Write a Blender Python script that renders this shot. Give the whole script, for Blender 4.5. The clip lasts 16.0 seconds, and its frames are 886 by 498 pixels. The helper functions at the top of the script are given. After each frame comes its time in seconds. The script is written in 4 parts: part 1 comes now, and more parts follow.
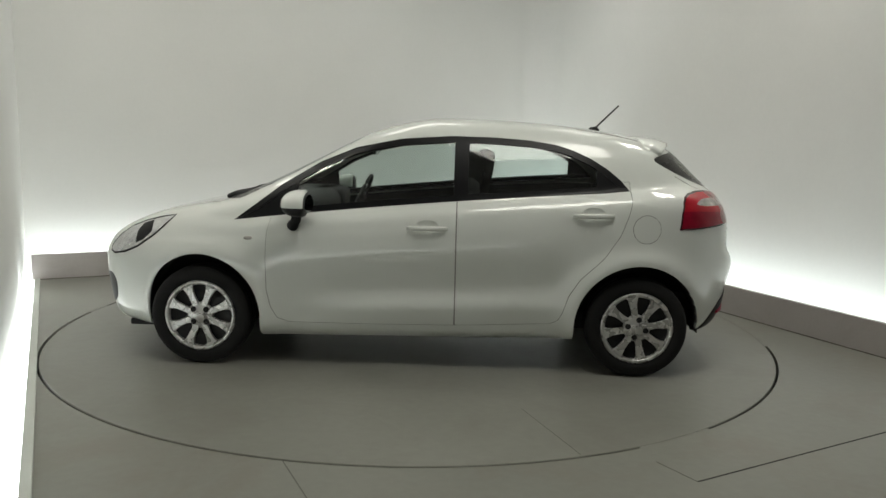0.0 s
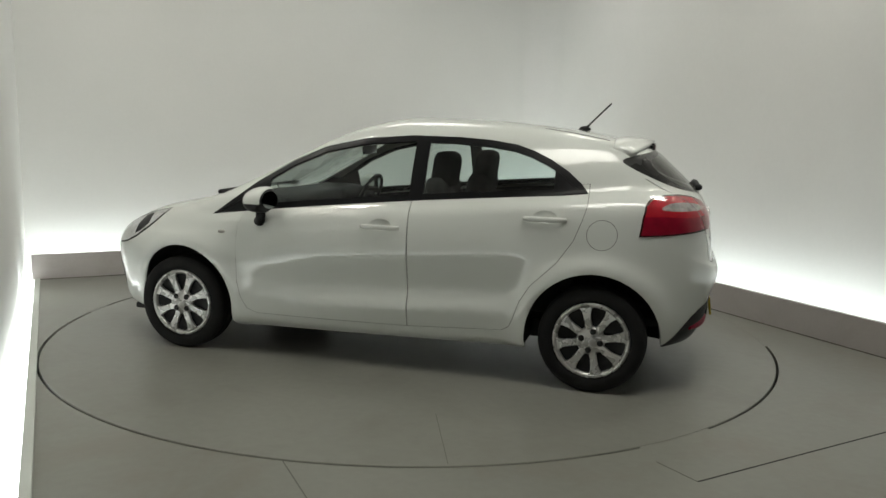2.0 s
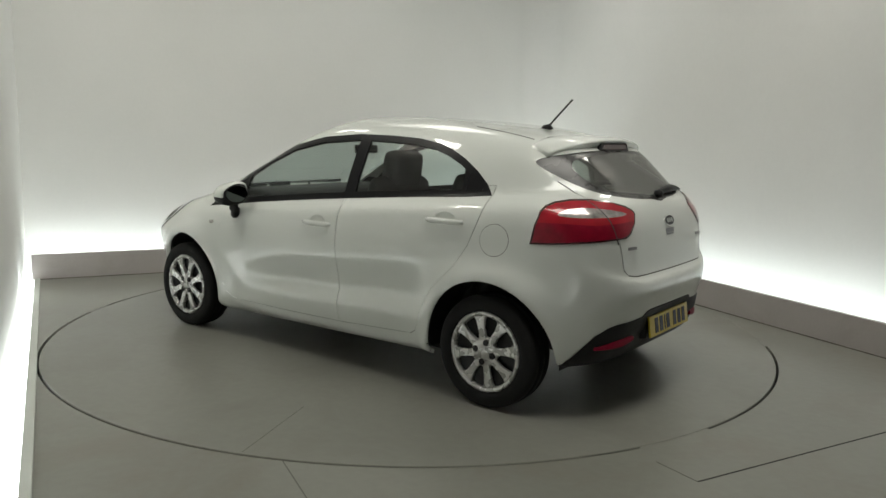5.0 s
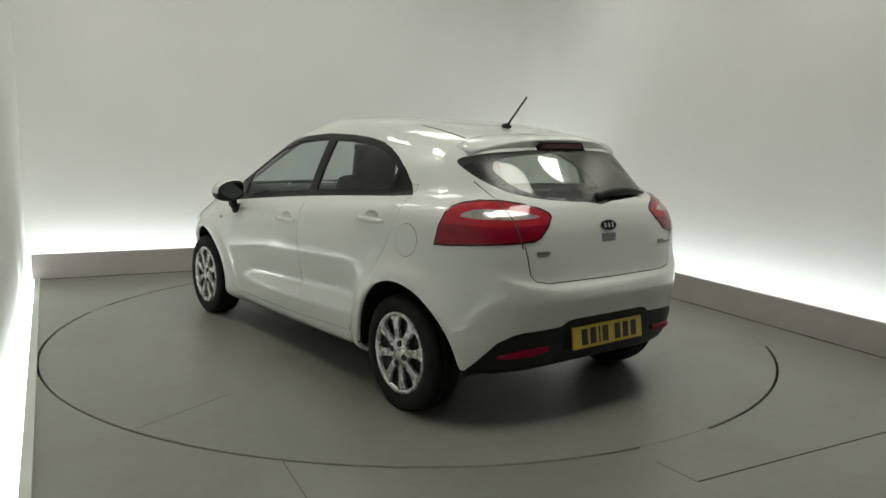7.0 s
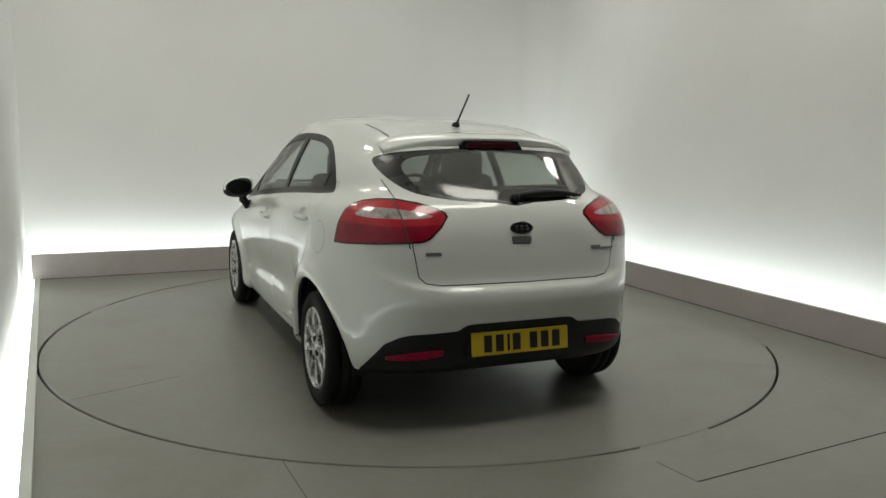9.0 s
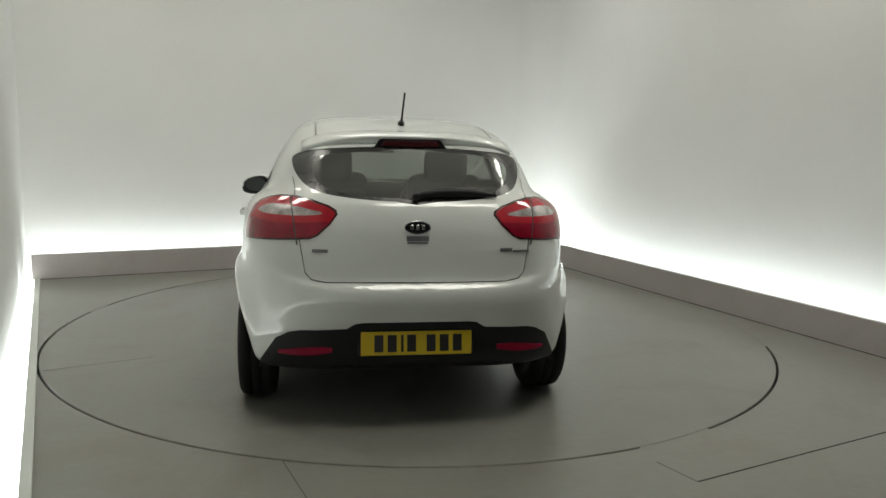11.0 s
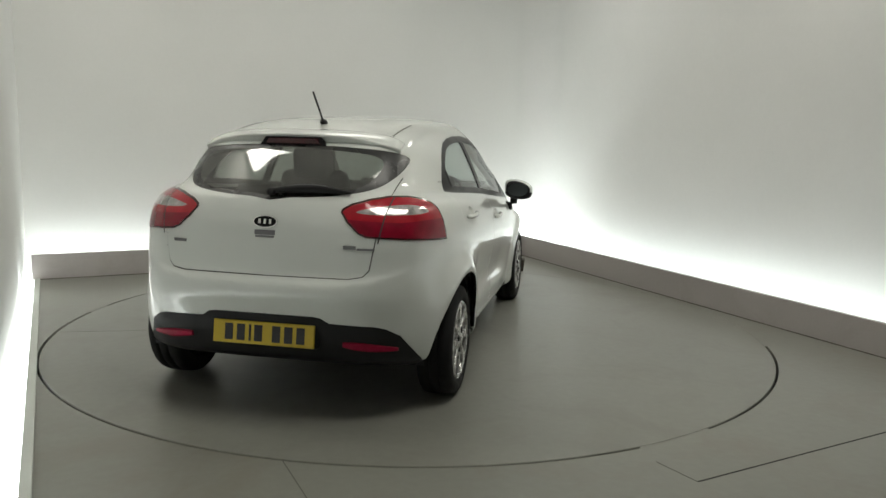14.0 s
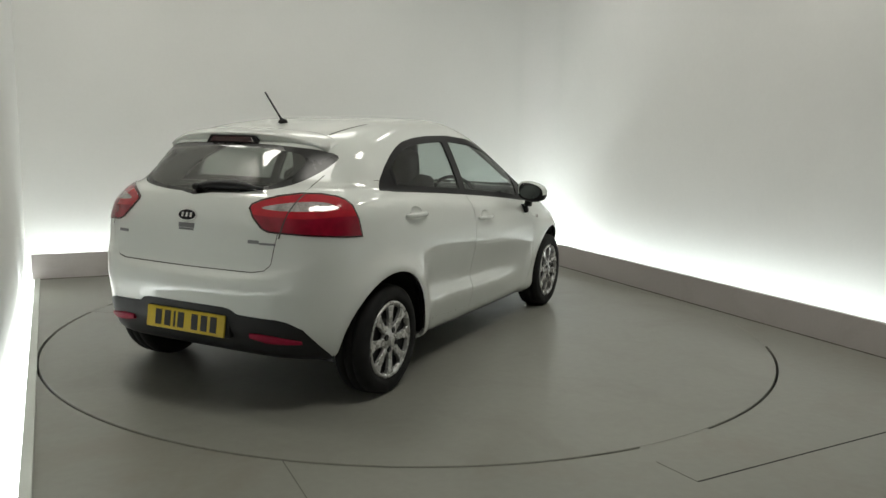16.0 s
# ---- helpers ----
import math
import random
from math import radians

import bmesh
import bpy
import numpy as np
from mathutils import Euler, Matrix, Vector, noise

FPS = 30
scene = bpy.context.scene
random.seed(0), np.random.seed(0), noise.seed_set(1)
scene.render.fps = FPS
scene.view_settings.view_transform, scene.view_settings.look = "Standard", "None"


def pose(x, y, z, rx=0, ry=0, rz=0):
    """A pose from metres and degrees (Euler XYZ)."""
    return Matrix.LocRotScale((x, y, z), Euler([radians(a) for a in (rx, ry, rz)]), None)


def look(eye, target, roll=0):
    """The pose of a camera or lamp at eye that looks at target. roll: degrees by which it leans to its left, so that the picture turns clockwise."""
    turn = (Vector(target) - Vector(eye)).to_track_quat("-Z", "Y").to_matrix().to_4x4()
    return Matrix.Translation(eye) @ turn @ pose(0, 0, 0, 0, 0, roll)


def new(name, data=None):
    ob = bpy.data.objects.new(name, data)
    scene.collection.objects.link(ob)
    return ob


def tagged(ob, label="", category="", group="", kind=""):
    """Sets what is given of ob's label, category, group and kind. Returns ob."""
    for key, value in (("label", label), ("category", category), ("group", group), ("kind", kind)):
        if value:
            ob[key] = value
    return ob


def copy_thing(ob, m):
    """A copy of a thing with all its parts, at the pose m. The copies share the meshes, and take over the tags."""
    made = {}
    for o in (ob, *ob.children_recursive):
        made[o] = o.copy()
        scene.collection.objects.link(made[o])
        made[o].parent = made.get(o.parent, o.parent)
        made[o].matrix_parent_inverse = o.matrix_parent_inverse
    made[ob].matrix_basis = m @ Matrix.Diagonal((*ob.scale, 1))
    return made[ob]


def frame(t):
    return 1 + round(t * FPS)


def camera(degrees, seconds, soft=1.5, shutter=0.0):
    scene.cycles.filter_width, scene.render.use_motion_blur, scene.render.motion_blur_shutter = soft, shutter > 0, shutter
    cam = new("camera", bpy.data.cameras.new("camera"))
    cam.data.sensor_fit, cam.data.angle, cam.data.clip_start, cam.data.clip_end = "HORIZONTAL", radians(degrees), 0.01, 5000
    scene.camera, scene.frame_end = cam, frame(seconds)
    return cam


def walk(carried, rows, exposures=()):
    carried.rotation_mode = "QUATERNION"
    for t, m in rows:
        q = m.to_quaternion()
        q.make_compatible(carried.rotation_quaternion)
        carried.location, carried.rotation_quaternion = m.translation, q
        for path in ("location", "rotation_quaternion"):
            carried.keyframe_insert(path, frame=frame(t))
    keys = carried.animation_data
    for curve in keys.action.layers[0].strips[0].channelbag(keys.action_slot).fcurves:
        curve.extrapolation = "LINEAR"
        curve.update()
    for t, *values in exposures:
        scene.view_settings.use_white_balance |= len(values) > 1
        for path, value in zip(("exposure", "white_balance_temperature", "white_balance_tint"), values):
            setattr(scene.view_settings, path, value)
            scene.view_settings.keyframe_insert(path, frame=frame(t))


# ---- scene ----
from mathutils.bvhtree import BVHTree

# camera on a stand, looking at a turntable in a white studio bay
EYE = Vector((0.0, -5.5462, 1.3930))
PAN, TILT, LEAN = radians(2.0413), radians(-8.5116), 1.2827
AIM = EYE + Vector((math.sin(PAN) * math.cos(TILT), math.cos(PAN) * math.cos(TILT), math.sin(TILT)))
cam = camera(59.179, 16.0, soft=1.5)
STAND = look(EYE, AIM, LEAN)
walk(cam, [(0.0, STAND), (16.0, STAND)], exposures=[(0.0, 0.0), (16.0, 0.0)])

# the bay is turned against the camera's axes; U runs along its back wall, V into it
BAY = 24.1
BAYM = pose(0, 0, 0, 0, 0, BAY)
LEFT, RIGHT, BACK, FRONT = -2.51, 2.50, 2.72, -7.5   # platform edges
WALL_L, WALL_R, WALL_B, CEIL = -2.72, 3.24, 3.32, 4.2
CURB = 0.228
EDGE = (-2.487, -0.0125)   # left edge of the platform: u at v = 0, and its slope
DISC = 2.435
FILLED = ((-65, -54), (-11, 75), (168.5, 174))   # where added strips close the turntable's gap, in degrees

# ---- light ----
world = bpy.data.worlds.new("studio")
scene.world = world
world.use_nodes = True
world.node_tree.nodes["Background"].inputs[0].default_value = (0.9, 0.95, 1.0, 1)
world.node_tree.nodes["Background"].inputs[1].default_value = 0.02


def area_lamp(name, m, sx, sy, watts, colour, spread=180):
    data = bpy.data.lights.new(name, "AREA")
    data.shape, data.size, data.size_y, data.energy, data.color = "RECTANGLE", sx, sy, watts, colour
    data.spread = radians(spread)
    ob = new(name, data)
    ob.matrix_world = m
    return ob


COOL = (0.92, 1.0, 0.98)
WARM = (1.0, 0.97, 0.87)
TROUGH_W = 3.6
# ceiling fittings: u, v, width, length, watts
# two square ones follow the car's highlights; the other four are added, unseen
CEILING_LIGHTS = ((-2.25, 0.1, 0.55, 0.55, 15.0), (-2.25, 2.0, 0.30, 1.0, 8.0), (2.55, -1.2, 0.55, 0.55, 15.0), (2.55, 0.9, 0.30, 0.9, 5.0), (0.0, -2.6, 2.2, 1.0, 31.0), (0.2, 1.5, 1.6, 1.2, 10.0))
# fluorescent runs behind the low walls, washing the walls from below
area_lamp("trough_light_back", BAYM @ pose(0.0, BACK + 0.30, -0.05, 168, 0, 0), 5.8, 0.12, TROUGH_W * 5.8, COOL)
area_lamp("trough_light_right", BAYM @ pose(RIGHT + 0.37, -0.9, -0.05, 168, 0, -90), 8.0, 0.12, TROUGH_W * 8.0, COOL)
# added lamps at the corners, boosting the light across on to the next wall
area_lamp("added_corner_light", BAYM @ pose(2.35, BACK + 0.30, -0.06, 0, -130, 0), 0.10, 0.12, 6.5, COOL)
# this one stands over the light box and lifts the back wall's left end
area_lamp("added_corner_light", BAYM @ pose(EDGE[0] - 0.13, 1.9, -0.01, 140, 0, 0), 0.20, 0.5, 4.0, COOL)
# ceiling fittings above the platform's sides and between, most added to brighten car and walls
for u, v, wide, deep, watts in CEILING_LIGHTS:
    area_lamp("ceiling_lamp", BAYM @ pose(u, v, CEIL - 0.09, 0, 0, 0), wide, deep, watts, WARM, 150)

# unseen downlight added near the back corner; throws a pool on the right-hand wall
CORNER_LIGHT = (2.55, 1.75)
area_lamp("added_downlight", BAYM @ pose(*CORNER_LIGHT, CEIL - 0.07, 0, -14, 0), 0.25, 0.25, 3.2, (1.0, 0.97, 0.95), 100)


# ---- materials ----
def mat(name, base, rough=0.5, metal=0.0, coat=0.0, var=0.06, scale=6.0, fine=60.0, bump=0.0, spec=0.5, stretch=(1, 1, 1), stain=None):
    """A surface with variation at two scales, a little uneven gloss and fine relief."""
    m = bpy.data.materials.new(name)
    m.use_nodes = True
    nt = m.node_tree
    N, L = nt.nodes, nt.links
    p = N["Principled BSDF"]
    p.inputs["Roughness"].default_value = rough
    p.inputs["Metallic"].default_value = metal
    p.inputs["Coat Weight"].default_value = coat
    p.inputs["Coat Roughness"].default_value = 0.05
    p.inputs["Specular IOR Level"].default_value = spec
    tc, mp = N.new("ShaderNodeTexCoord"), N.new("ShaderNodeMapping")
    mp.inputs["Scale"].default_value = stretch
    L.new(tc.outputs["Object"], mp.inputs["Vector"])
    big, small = N.new("ShaderNodeTexNoise"), N.new("ShaderNodeTexNoise")
    for n, s in ((big, scale), (small, fine)):
        n.inputs["Scale"].default_value, n.inputs["Detail"].default_value = s, 4
        L.new(mp.outputs["Vector"], n.inputs["Vector"])
    add = N.new("ShaderNodeMath")
    add.operation = "MULTIPLY_ADD"
    add.inputs[1].default_value = 0.4
    L.new(small.outputs["Fac"], add.inputs[0])
    L.new(big.outputs["Fac"], add.inputs[2])
    ramp = N.new("ShaderNodeMapRange")
    ramp.inputs["From Min"].default_value, ramp.inputs["From Max"].default_value = 0.4, 1.0
    ramp.inputs["To Min"].default_value, ramp.inputs["To Max"].default_value = 1 - var, 1 + var
    L.new(add.outputs[0], ramp.inputs["Value"])
    mul = N.new("ShaderNodeVectorMath")
    mul.operation = "SCALE"
    mul.inputs[0].default_value = base
    L.new(ramp.outputs[0], mul.inputs["Scale"])
    colour = mul.outputs[0]
    if stain:
        # uneven patches of dirt and rubbed paint
        s1, s3, mx = N.new("ShaderNodeTexNoise"), N.new("ShaderNodeMapRange"), N.new("ShaderNodeMix")
        s1.inputs["Scale"].default_value, s1.inputs["Detail"].default_value, s1.inputs["Roughness"].default_value = 1.6, 6, 0.65
        s1.inputs["Distortion"].default_value = 0.8
        L.new(mp.outputs["Vector"], s1.inputs["Vector"])
        s3.inputs["From Min"].default_value, s3.inputs["From Max"].default_value = 0.50, 0.72
        s3.inputs["To Max"].default_value = 0.55
        L.new(s1.outputs["Fac"], s3.inputs["Value"])
        mx.data_type = "RGBA"
        L.new(s3.outputs[0], mx.inputs["Factor"])
        L.new(colour, mx.inputs[6])
        mx.inputs[7].default_value = (*stain, 1)
        colour = mx.outputs[2]
    L.new(colour, p.inputs["Base Color"])
    rr = N.new("ShaderNodeMapRange")
    rr.inputs["From Min"].default_value, rr.inputs["From Max"].default_value = 0.3, 0.7
    rr.inputs["To Min"].default_value, rr.inputs["To Max"].default_value = max(0.02, rough * 0.88), min(1, rough * 1.12)
    L.new(big.outputs["Fac"], rr.inputs["Value"])
    L.new(rr.outputs[0], p.inputs["Roughness"])
    if bump:
        b = N.new("ShaderNodeBump")
        b.inputs["Strength"].default_value, b.inputs["Distance"].default_value = 0.5, bump
        L.new(small.outputs["Fac"], b.inputs["Height"])
        L.new(b.outputs[0], p.inputs["Normal"])
    return m


def glass(name, tint, reflect=1.0, haze=0.0):
    """A thin pane: clear through, mirror by Fresnel, with reflected haze mixed in as diffuse grey."""
    m = bpy.data.materials.new(name)
    m.use_nodes = True
    N, L = m.node_tree.nodes, m.node_tree.links
    N.remove(N["Principled BSDF"])
    t, g, f, x = (N.new("ShaderNode" + k) for k in ("BsdfTransparent", "BsdfGlossy", "LayerWeight", "MixShader"))
    t.inputs[0].default_value = (*tint, 1)
    g.inputs["Roughness"].default_value = 0.05
    w, a = N.new("ShaderNodeMath"), N.new("ShaderNodeMath")
    w.operation, a.operation = "POWER", "MULTIPLY_ADD"
    w.inputs[1].default_value = 5.0
    a.inputs[1].default_value, a.inputs[2].default_value = 0.9, 0.08 * reflect
    L.new(f.outputs["Facing"], w.inputs[0])
    L.new(w.outputs[0], a.inputs[0])
    L.new(a.outputs[0], x.inputs[0])
    L.new(t.outputs[0], x.inputs[1])
    L.new(g.outputs[0], x.inputs[2])
    out = x.outputs[0]
    if haze:
        # uneven diffuse grey that stands for reflected haze on the pane
        d, y, n, r = (N.new("ShaderNode" + k) for k in ("BsdfDiffuse", "MixShader", "TexNoise", "MapRange"))
        d.inputs[0].default_value = (0.42, 0.42, 0.39, 1)
        n.inputs["Scale"].default_value, n.inputs["Detail"].default_value = 3.0, 5
        r.inputs["From Min"].default_value, r.inputs["From Max"].default_value = 0.3, 0.7
        r.inputs["To Min"].default_value, r.inputs["To Max"].default_value = haze * 0.7, haze * 1.3
        L.new(n.outputs["Fac"], r.inputs["Value"])
        L.new(r.outputs[0], y.inputs[0])
        L.new(out, y.inputs[1])
        L.new(d.outputs[0], y.inputs[2])
        out = y.outputs[0]
    L.new(out, N["Material Output"].inputs["Surface"])
    return m


def glow(name, colour, strength):
    m = bpy.data.materials.new(name)
    m.use_nodes = True
    p = m.node_tree.nodes["Principled BSDF"]
    p.inputs["Base Color"].default_value = (0.8, 0.8, 0.8, 1)
    p.inputs["Emission Color"].default_value = (*colour, 1)
    p.inputs["Emission Strength"].default_value = strength
    return m


PAINT_COAT = 1.62   # refractive index of the clear lacquer
WALL = mat("matt_white_wall_paint", (0.76, 0.76, 0.74), 0.75, var=0.03, scale=1.2, fine=30, bump=0.0006)
MARK = mat("darker_wall_paint", (0.715, 0.71, 0.685), 0.75, var=0.05, scale=1.5, fine=20)
CURBM = mat("grey_painted_upstand", (0.40, 0.37, 0.355), 0.55, var=0.06, scale=2.5, fine=40, bump=0.0006, stain=(0.32, 0.29, 0.26))
KERBM = mat("pale_edging_strip", (0.50, 0.52, 0.48), 0.5, var=0.05, scale=4)
FLOORM = mat("grey_painted_floor", (0.216, 0.217, 0.190), 0.36, var=0.14, scale=0.9, fine=22, bump=0.0008, stain=(0.185, 0.160, 0.130))
DISCM = mat("grey_painted_turntable", (0.216, 0.217, 0.190), 0.36, var=0.14, scale=0.8, fine=18, bump=0.0008, stain=(0.165, 0.158, 0.135))
FAINT = mat("faint_floor_joint", (0.13, 0.13, 0.115), 0.7)
GRIME = mat("brown_floor_grime", (0.13, 0.118, 0.10), 0.8, var=0.5, scale=3, fine=25)
JOINT = mat("dark_floor_joint", (0.03, 0.03, 0.028), 0.8)
DARKWALL = mat("dark_curtain_wall", (0.09, 0.09, 0.085), 0.9, var=0.1, scale=2)
CEILM = mat("ceiling_paint", (0.6, 0.6, 0.58), 0.8, var=0.03, scale=1.0)
PAINT = mat("white_car_paint", (0.70, 0.725, 0.69), 0.40, coat=1.0, spec=0.35, var=0.012, scale=1.5, fine=300)
PAINT.node_tree.nodes["Principled BSDF"].inputs["Coat IOR"].default_value = PAINT_COAT
PAINT.node_tree.nodes["Principled BSDF"].inputs["Coat Roughness"].default_value = 0.03
BORDER = mat("black_window_border", (0.02, 0.02, 0.019), 0.28, var=0.05)
BLACK = mat("black_plastic", (0.010, 0.010, 0.011), 0.5, spec=0.3, var=0.2, scale=9, fine=220, bump=0.0003)
GLOSSBLACK = mat("gloss_black_trim", (0.008, 0.008, 0.009), 0.32, spec=0.16, var=0.1)
RUBBER = mat("tyre_rubber", (0.009, 0.009, 0.009), 0.75, spec=0.25, var=0.25, scale=14, fine=120, bump=0.001)
SEAM = mat("grey_door_gap", (0.15, 0.15, 0.14), 0.8)
GAP = mat("dark_panel_gap", (0.04, 0.04, 0.038), 0.8)
SILVER = mat("silver_wheel_paint", (0.50, 0.50, 0.49), 0.28, metal=0.55, var=0.06, scale=20, fine=200)
CHROME = mat("chrome", (0.75, 0.75, 0.75), 0.1, metal=1.0, var=0.03)
MIRROR = mat("mirror_glass", (0.10, 0.11, 0.11), 0.02, metal=1.0, var=0.0)
RED = mat("red_lamp_lens", (0.40, 0.010, 0.022), 0.14, coat=0.5, var=0.18, scale=18, fine=160)
DARKRED = mat("dark_red_reflector", (0.24, 0.004, 0.028), 0.45, spec=0.15, coat=0.0, var=0.2, scale=30, fine=200)
DEEPRED = mat("deep_red_lamp_lens", (0.24, 0.004, 0.020), 0.16, coat=0.4, var=0.2, scale=20, fine=160)
BRAKERED = mat("dark_brake_lamp_lens", (0.05, 0.004, 0.006), 0.2, coat=0.6)
CLEAR = mat("clear_lamp_lens", (0.46, 0.42, 0.41), 0.12, metal=0.4, coat=1.0, var=0.6, scale=22, fine=120)
LAMPGREY = mat("headlamp_reflector", (0.70, 0.71, 0.72), 0.12, metal=0.7, coat=1.0, var=0.3, scale=25, fine=160)
AMBER = mat("side_repeater_lens", (0.5, 0.49, 0.46), 0.2, coat=1.0)
FABRIC = mat("dark_grey_seat_cloth", (0.018, 0.018, 0.018), 0.9, var=0.2, scale=30, fine=400, bump=0.0008)
LINER = mat("light_grey_headliner", (0.42, 0.41, 0.38), 0.9, var=0.05, scale=10, fine=300)
DASH = mat("dark_dashboard_plastic", (0.03, 0.03, 0.032), 0.6, var=0.15, scale=20, fine=250)
CHOCK = mat("dark_stained_wood", (0.05, 0.042, 0.032), 0.7, var=0.25, scale=12, fine=90, bump=0.001, stretch=(1, 5, 5))
PLATE = mat("yellow_plate", (0.54, 0.39, 0.02), 0.35, var=0.05, scale=20)
INK = mat("black_plate_ink", (0.012, 0.012, 0.012), 0.5)
GREYINK = mat("grey_badge", (0.22, 0.22, 0.23), 0.3, metal=0.5)
WINDOW = glass("side_window_glass", (0.74, 0.80, 0.78), 0.6, 0.012)
REARGLASS = glass("rear_window_glass", (0.34, 0.36, 0.33), 1.2, 0.16)
LIGHTBOX = glow("light_box_diffuser", (0.95, 1.0, 0.98), 3.6)
TUBE = glow("fluorescent_tube", (0.92, 0.98, 1.0), 3.0)
PANEL = glow("ceiling_lamp_diffuser", (1.0, 0.98, 0.92), 1.5)


# ---- mesh helpers ----
def link(name, bm, material, parent=None, label="", smooth=False, local=None):
    me = bpy.data.meshes.new(name)
    bm.to_mesh(me)
    bm.free()
    me.materials.append(material)
    if smooth:
        me.polygons.foreach_set("use_smooth", [True] * len(me.polygons))
    ob = new(name, me)
    if parent is not None:
        ob.parent = parent
    if local is not None:
        ob.matrix_local = local
    return tagged(ob, label)


def part(name, bm, material, parent, label="", smooth=False, local=None):
    return link(name, bm, material, parent, label, smooth, local)


def add_box(bm, lo, hi, bevel=0.0, m=None):
    lo, hi = Vector(lo), Vector(hi)
    r = bmesh.ops.create_cube(bm, size=1)["verts"]
    bmesh.ops.scale(bm, verts=r, vec=hi - lo)
    bmesh.ops.translate(bm, verts=r, vec=(lo + hi) / 2)
    if bevel:
        es = list({e for v in r for e in v.link_edges})
        out = bmesh.ops.bevel(bm, geom=es, offset=bevel, segments=2, affect="EDGES", profile=0.5)
        r = list({v for f in out["faces"] for v in f.verts} | {v for v in r if v.is_valid})
    if m is not None:
        bmesh.ops.transform(bm, matrix=m, verts=r)
    return bm


def box(lo, hi, bevel=0.0, m=None):
    return add_box(bmesh.new(), lo, hi, bevel, m)


def lathe(profile, steps=48, axis="Y"):
    """Turns a profile of (radius, along) about the y axis; closed if its ends meet."""
    bm = bmesh.new()
    rings = []
    for k in range(steps):
        a = 2 * math.pi * k / steps
        rings.append([bm.verts.new((r * math.cos(a), h, r * math.sin(a))) for r, h in profile])
    for k in range(steps):
        a, b = rings[k], rings[(k + 1) % steps]
        for i in range(len(profile) - 1):
            bm.faces.new((a[i], a[i + 1], b[i + 1], b[i]))
    bmesh.ops.remove_doubles(bm, verts=bm.verts, dist=1e-5)
    bmesh.ops.recalc_face_normals(bm, faces=bm.faces)
    return bm


def prism(poly, depth, bevel=0.0):
    """A polygon in the x-z plane, given thickness along +y from 0 to depth."""
    bm = bmesh.new()
    f = bm.faces.new([bm.verts.new((x, 0, z)) for x, z in poly])
    out = bmesh.ops.extrude_face_region(bm, geom=[f])
    bmesh.ops.translate(bm, verts=[v for v in out["geom"] if isinstance(v, bmesh.types.BMVert)], vec=(0, depth, 0))
    bmesh.ops.recalc_face_normals(bm, faces=bm.faces)
    if bevel:
        bmesh.ops.bevel(bm, geom=list(bm.edges), offset=bevel, segments=2, affect="EDGES", profile=0.5)
    return bm


def tube(points, radii, steps=10):
    """A round bar along points."""
    bm = bmesh.new()
    rings = []
    pts = [Vector(p) for p in points]
    for i, p in enumerate(pts):
        d = (pts[min(i + 1, len(pts) - 1)] - pts[max(i - 1, 0)]).normalized()
        a = d.orthogonal().normalized()
        b = d.cross(a)
        rings.append([bm.verts.new(p + radii[i] * (math.cos(2 * math.pi * k / steps) * a + math.sin(2 * math.pi * k / steps) * b)) for k in range(steps)])
    for i in range(len(rings) - 1):
        for k in range(steps):
            bm.faces.new((rings[i][k], rings[i][(k + 1) % steps], rings[i + 1][(k + 1) % steps], rings[i + 1][k]))
    bm.faces.new(rings[0][::-1])
    bm.faces.new(rings[-1])
    bmesh.ops.recalc_face_normals(bm, faces=bm.faces)
    return bm


def catmull(tab, k):
    """A smooth curve through the rows of tab, at row number k."""
    tab = np.asarray(tab, float)
    i = np.clip(np.floor(k).astype(int), 0, len(tab) - 2)
    f = (k - i)[:, None]
    g = lambda j: tab[np.clip(j, 0, len(tab) - 1)]
    a, b, c, d = g(i - 1), g(i), g(i + 1), g(i + 2)
    return 0.5 * (2 * b + (c - a) * f + (2 * a - 5 * b + 4 * c - d) * f ** 2 + (3 * b - a - 3 * c + d) * f ** 3)


def rounded(poly, n=4):
    """A closed smooth curve through the corners of poly."""
    p = np.asarray(poly, float)
    ext = np.concatenate([p[-2:], p, p[:3]])
    k = np.arange(len(p) * n) / n + 2
    return [tuple(v) for v in catmull(ext, k)]


def shrunk(poly, d):
    """poly with every side moved inwards by d."""
    p = np.asarray(poly, float)
    area = np.sum(p[:, 0] * np.roll(p[:, 1], -1) - np.roll(p[:, 0], -1) * p[:, 1])
    sgn = 1 if area > 0 else -1
    e1, e2 = p - np.roll(p, 1, 0), np.roll(p, -1, 0) - p
    n1, n2 = (np.stack([-e[:, 1], e[:, 0]], 1) / (np.linalg.norm(e, axis=1)[:, None] + 1e-9) * sgn for e in (e1, e2))
    n = n1 + n2
    n /= np.maximum(np.sum(n * n1, 1)[:, None], 0.5)
    return [tuple(v) for v in p + n * d]


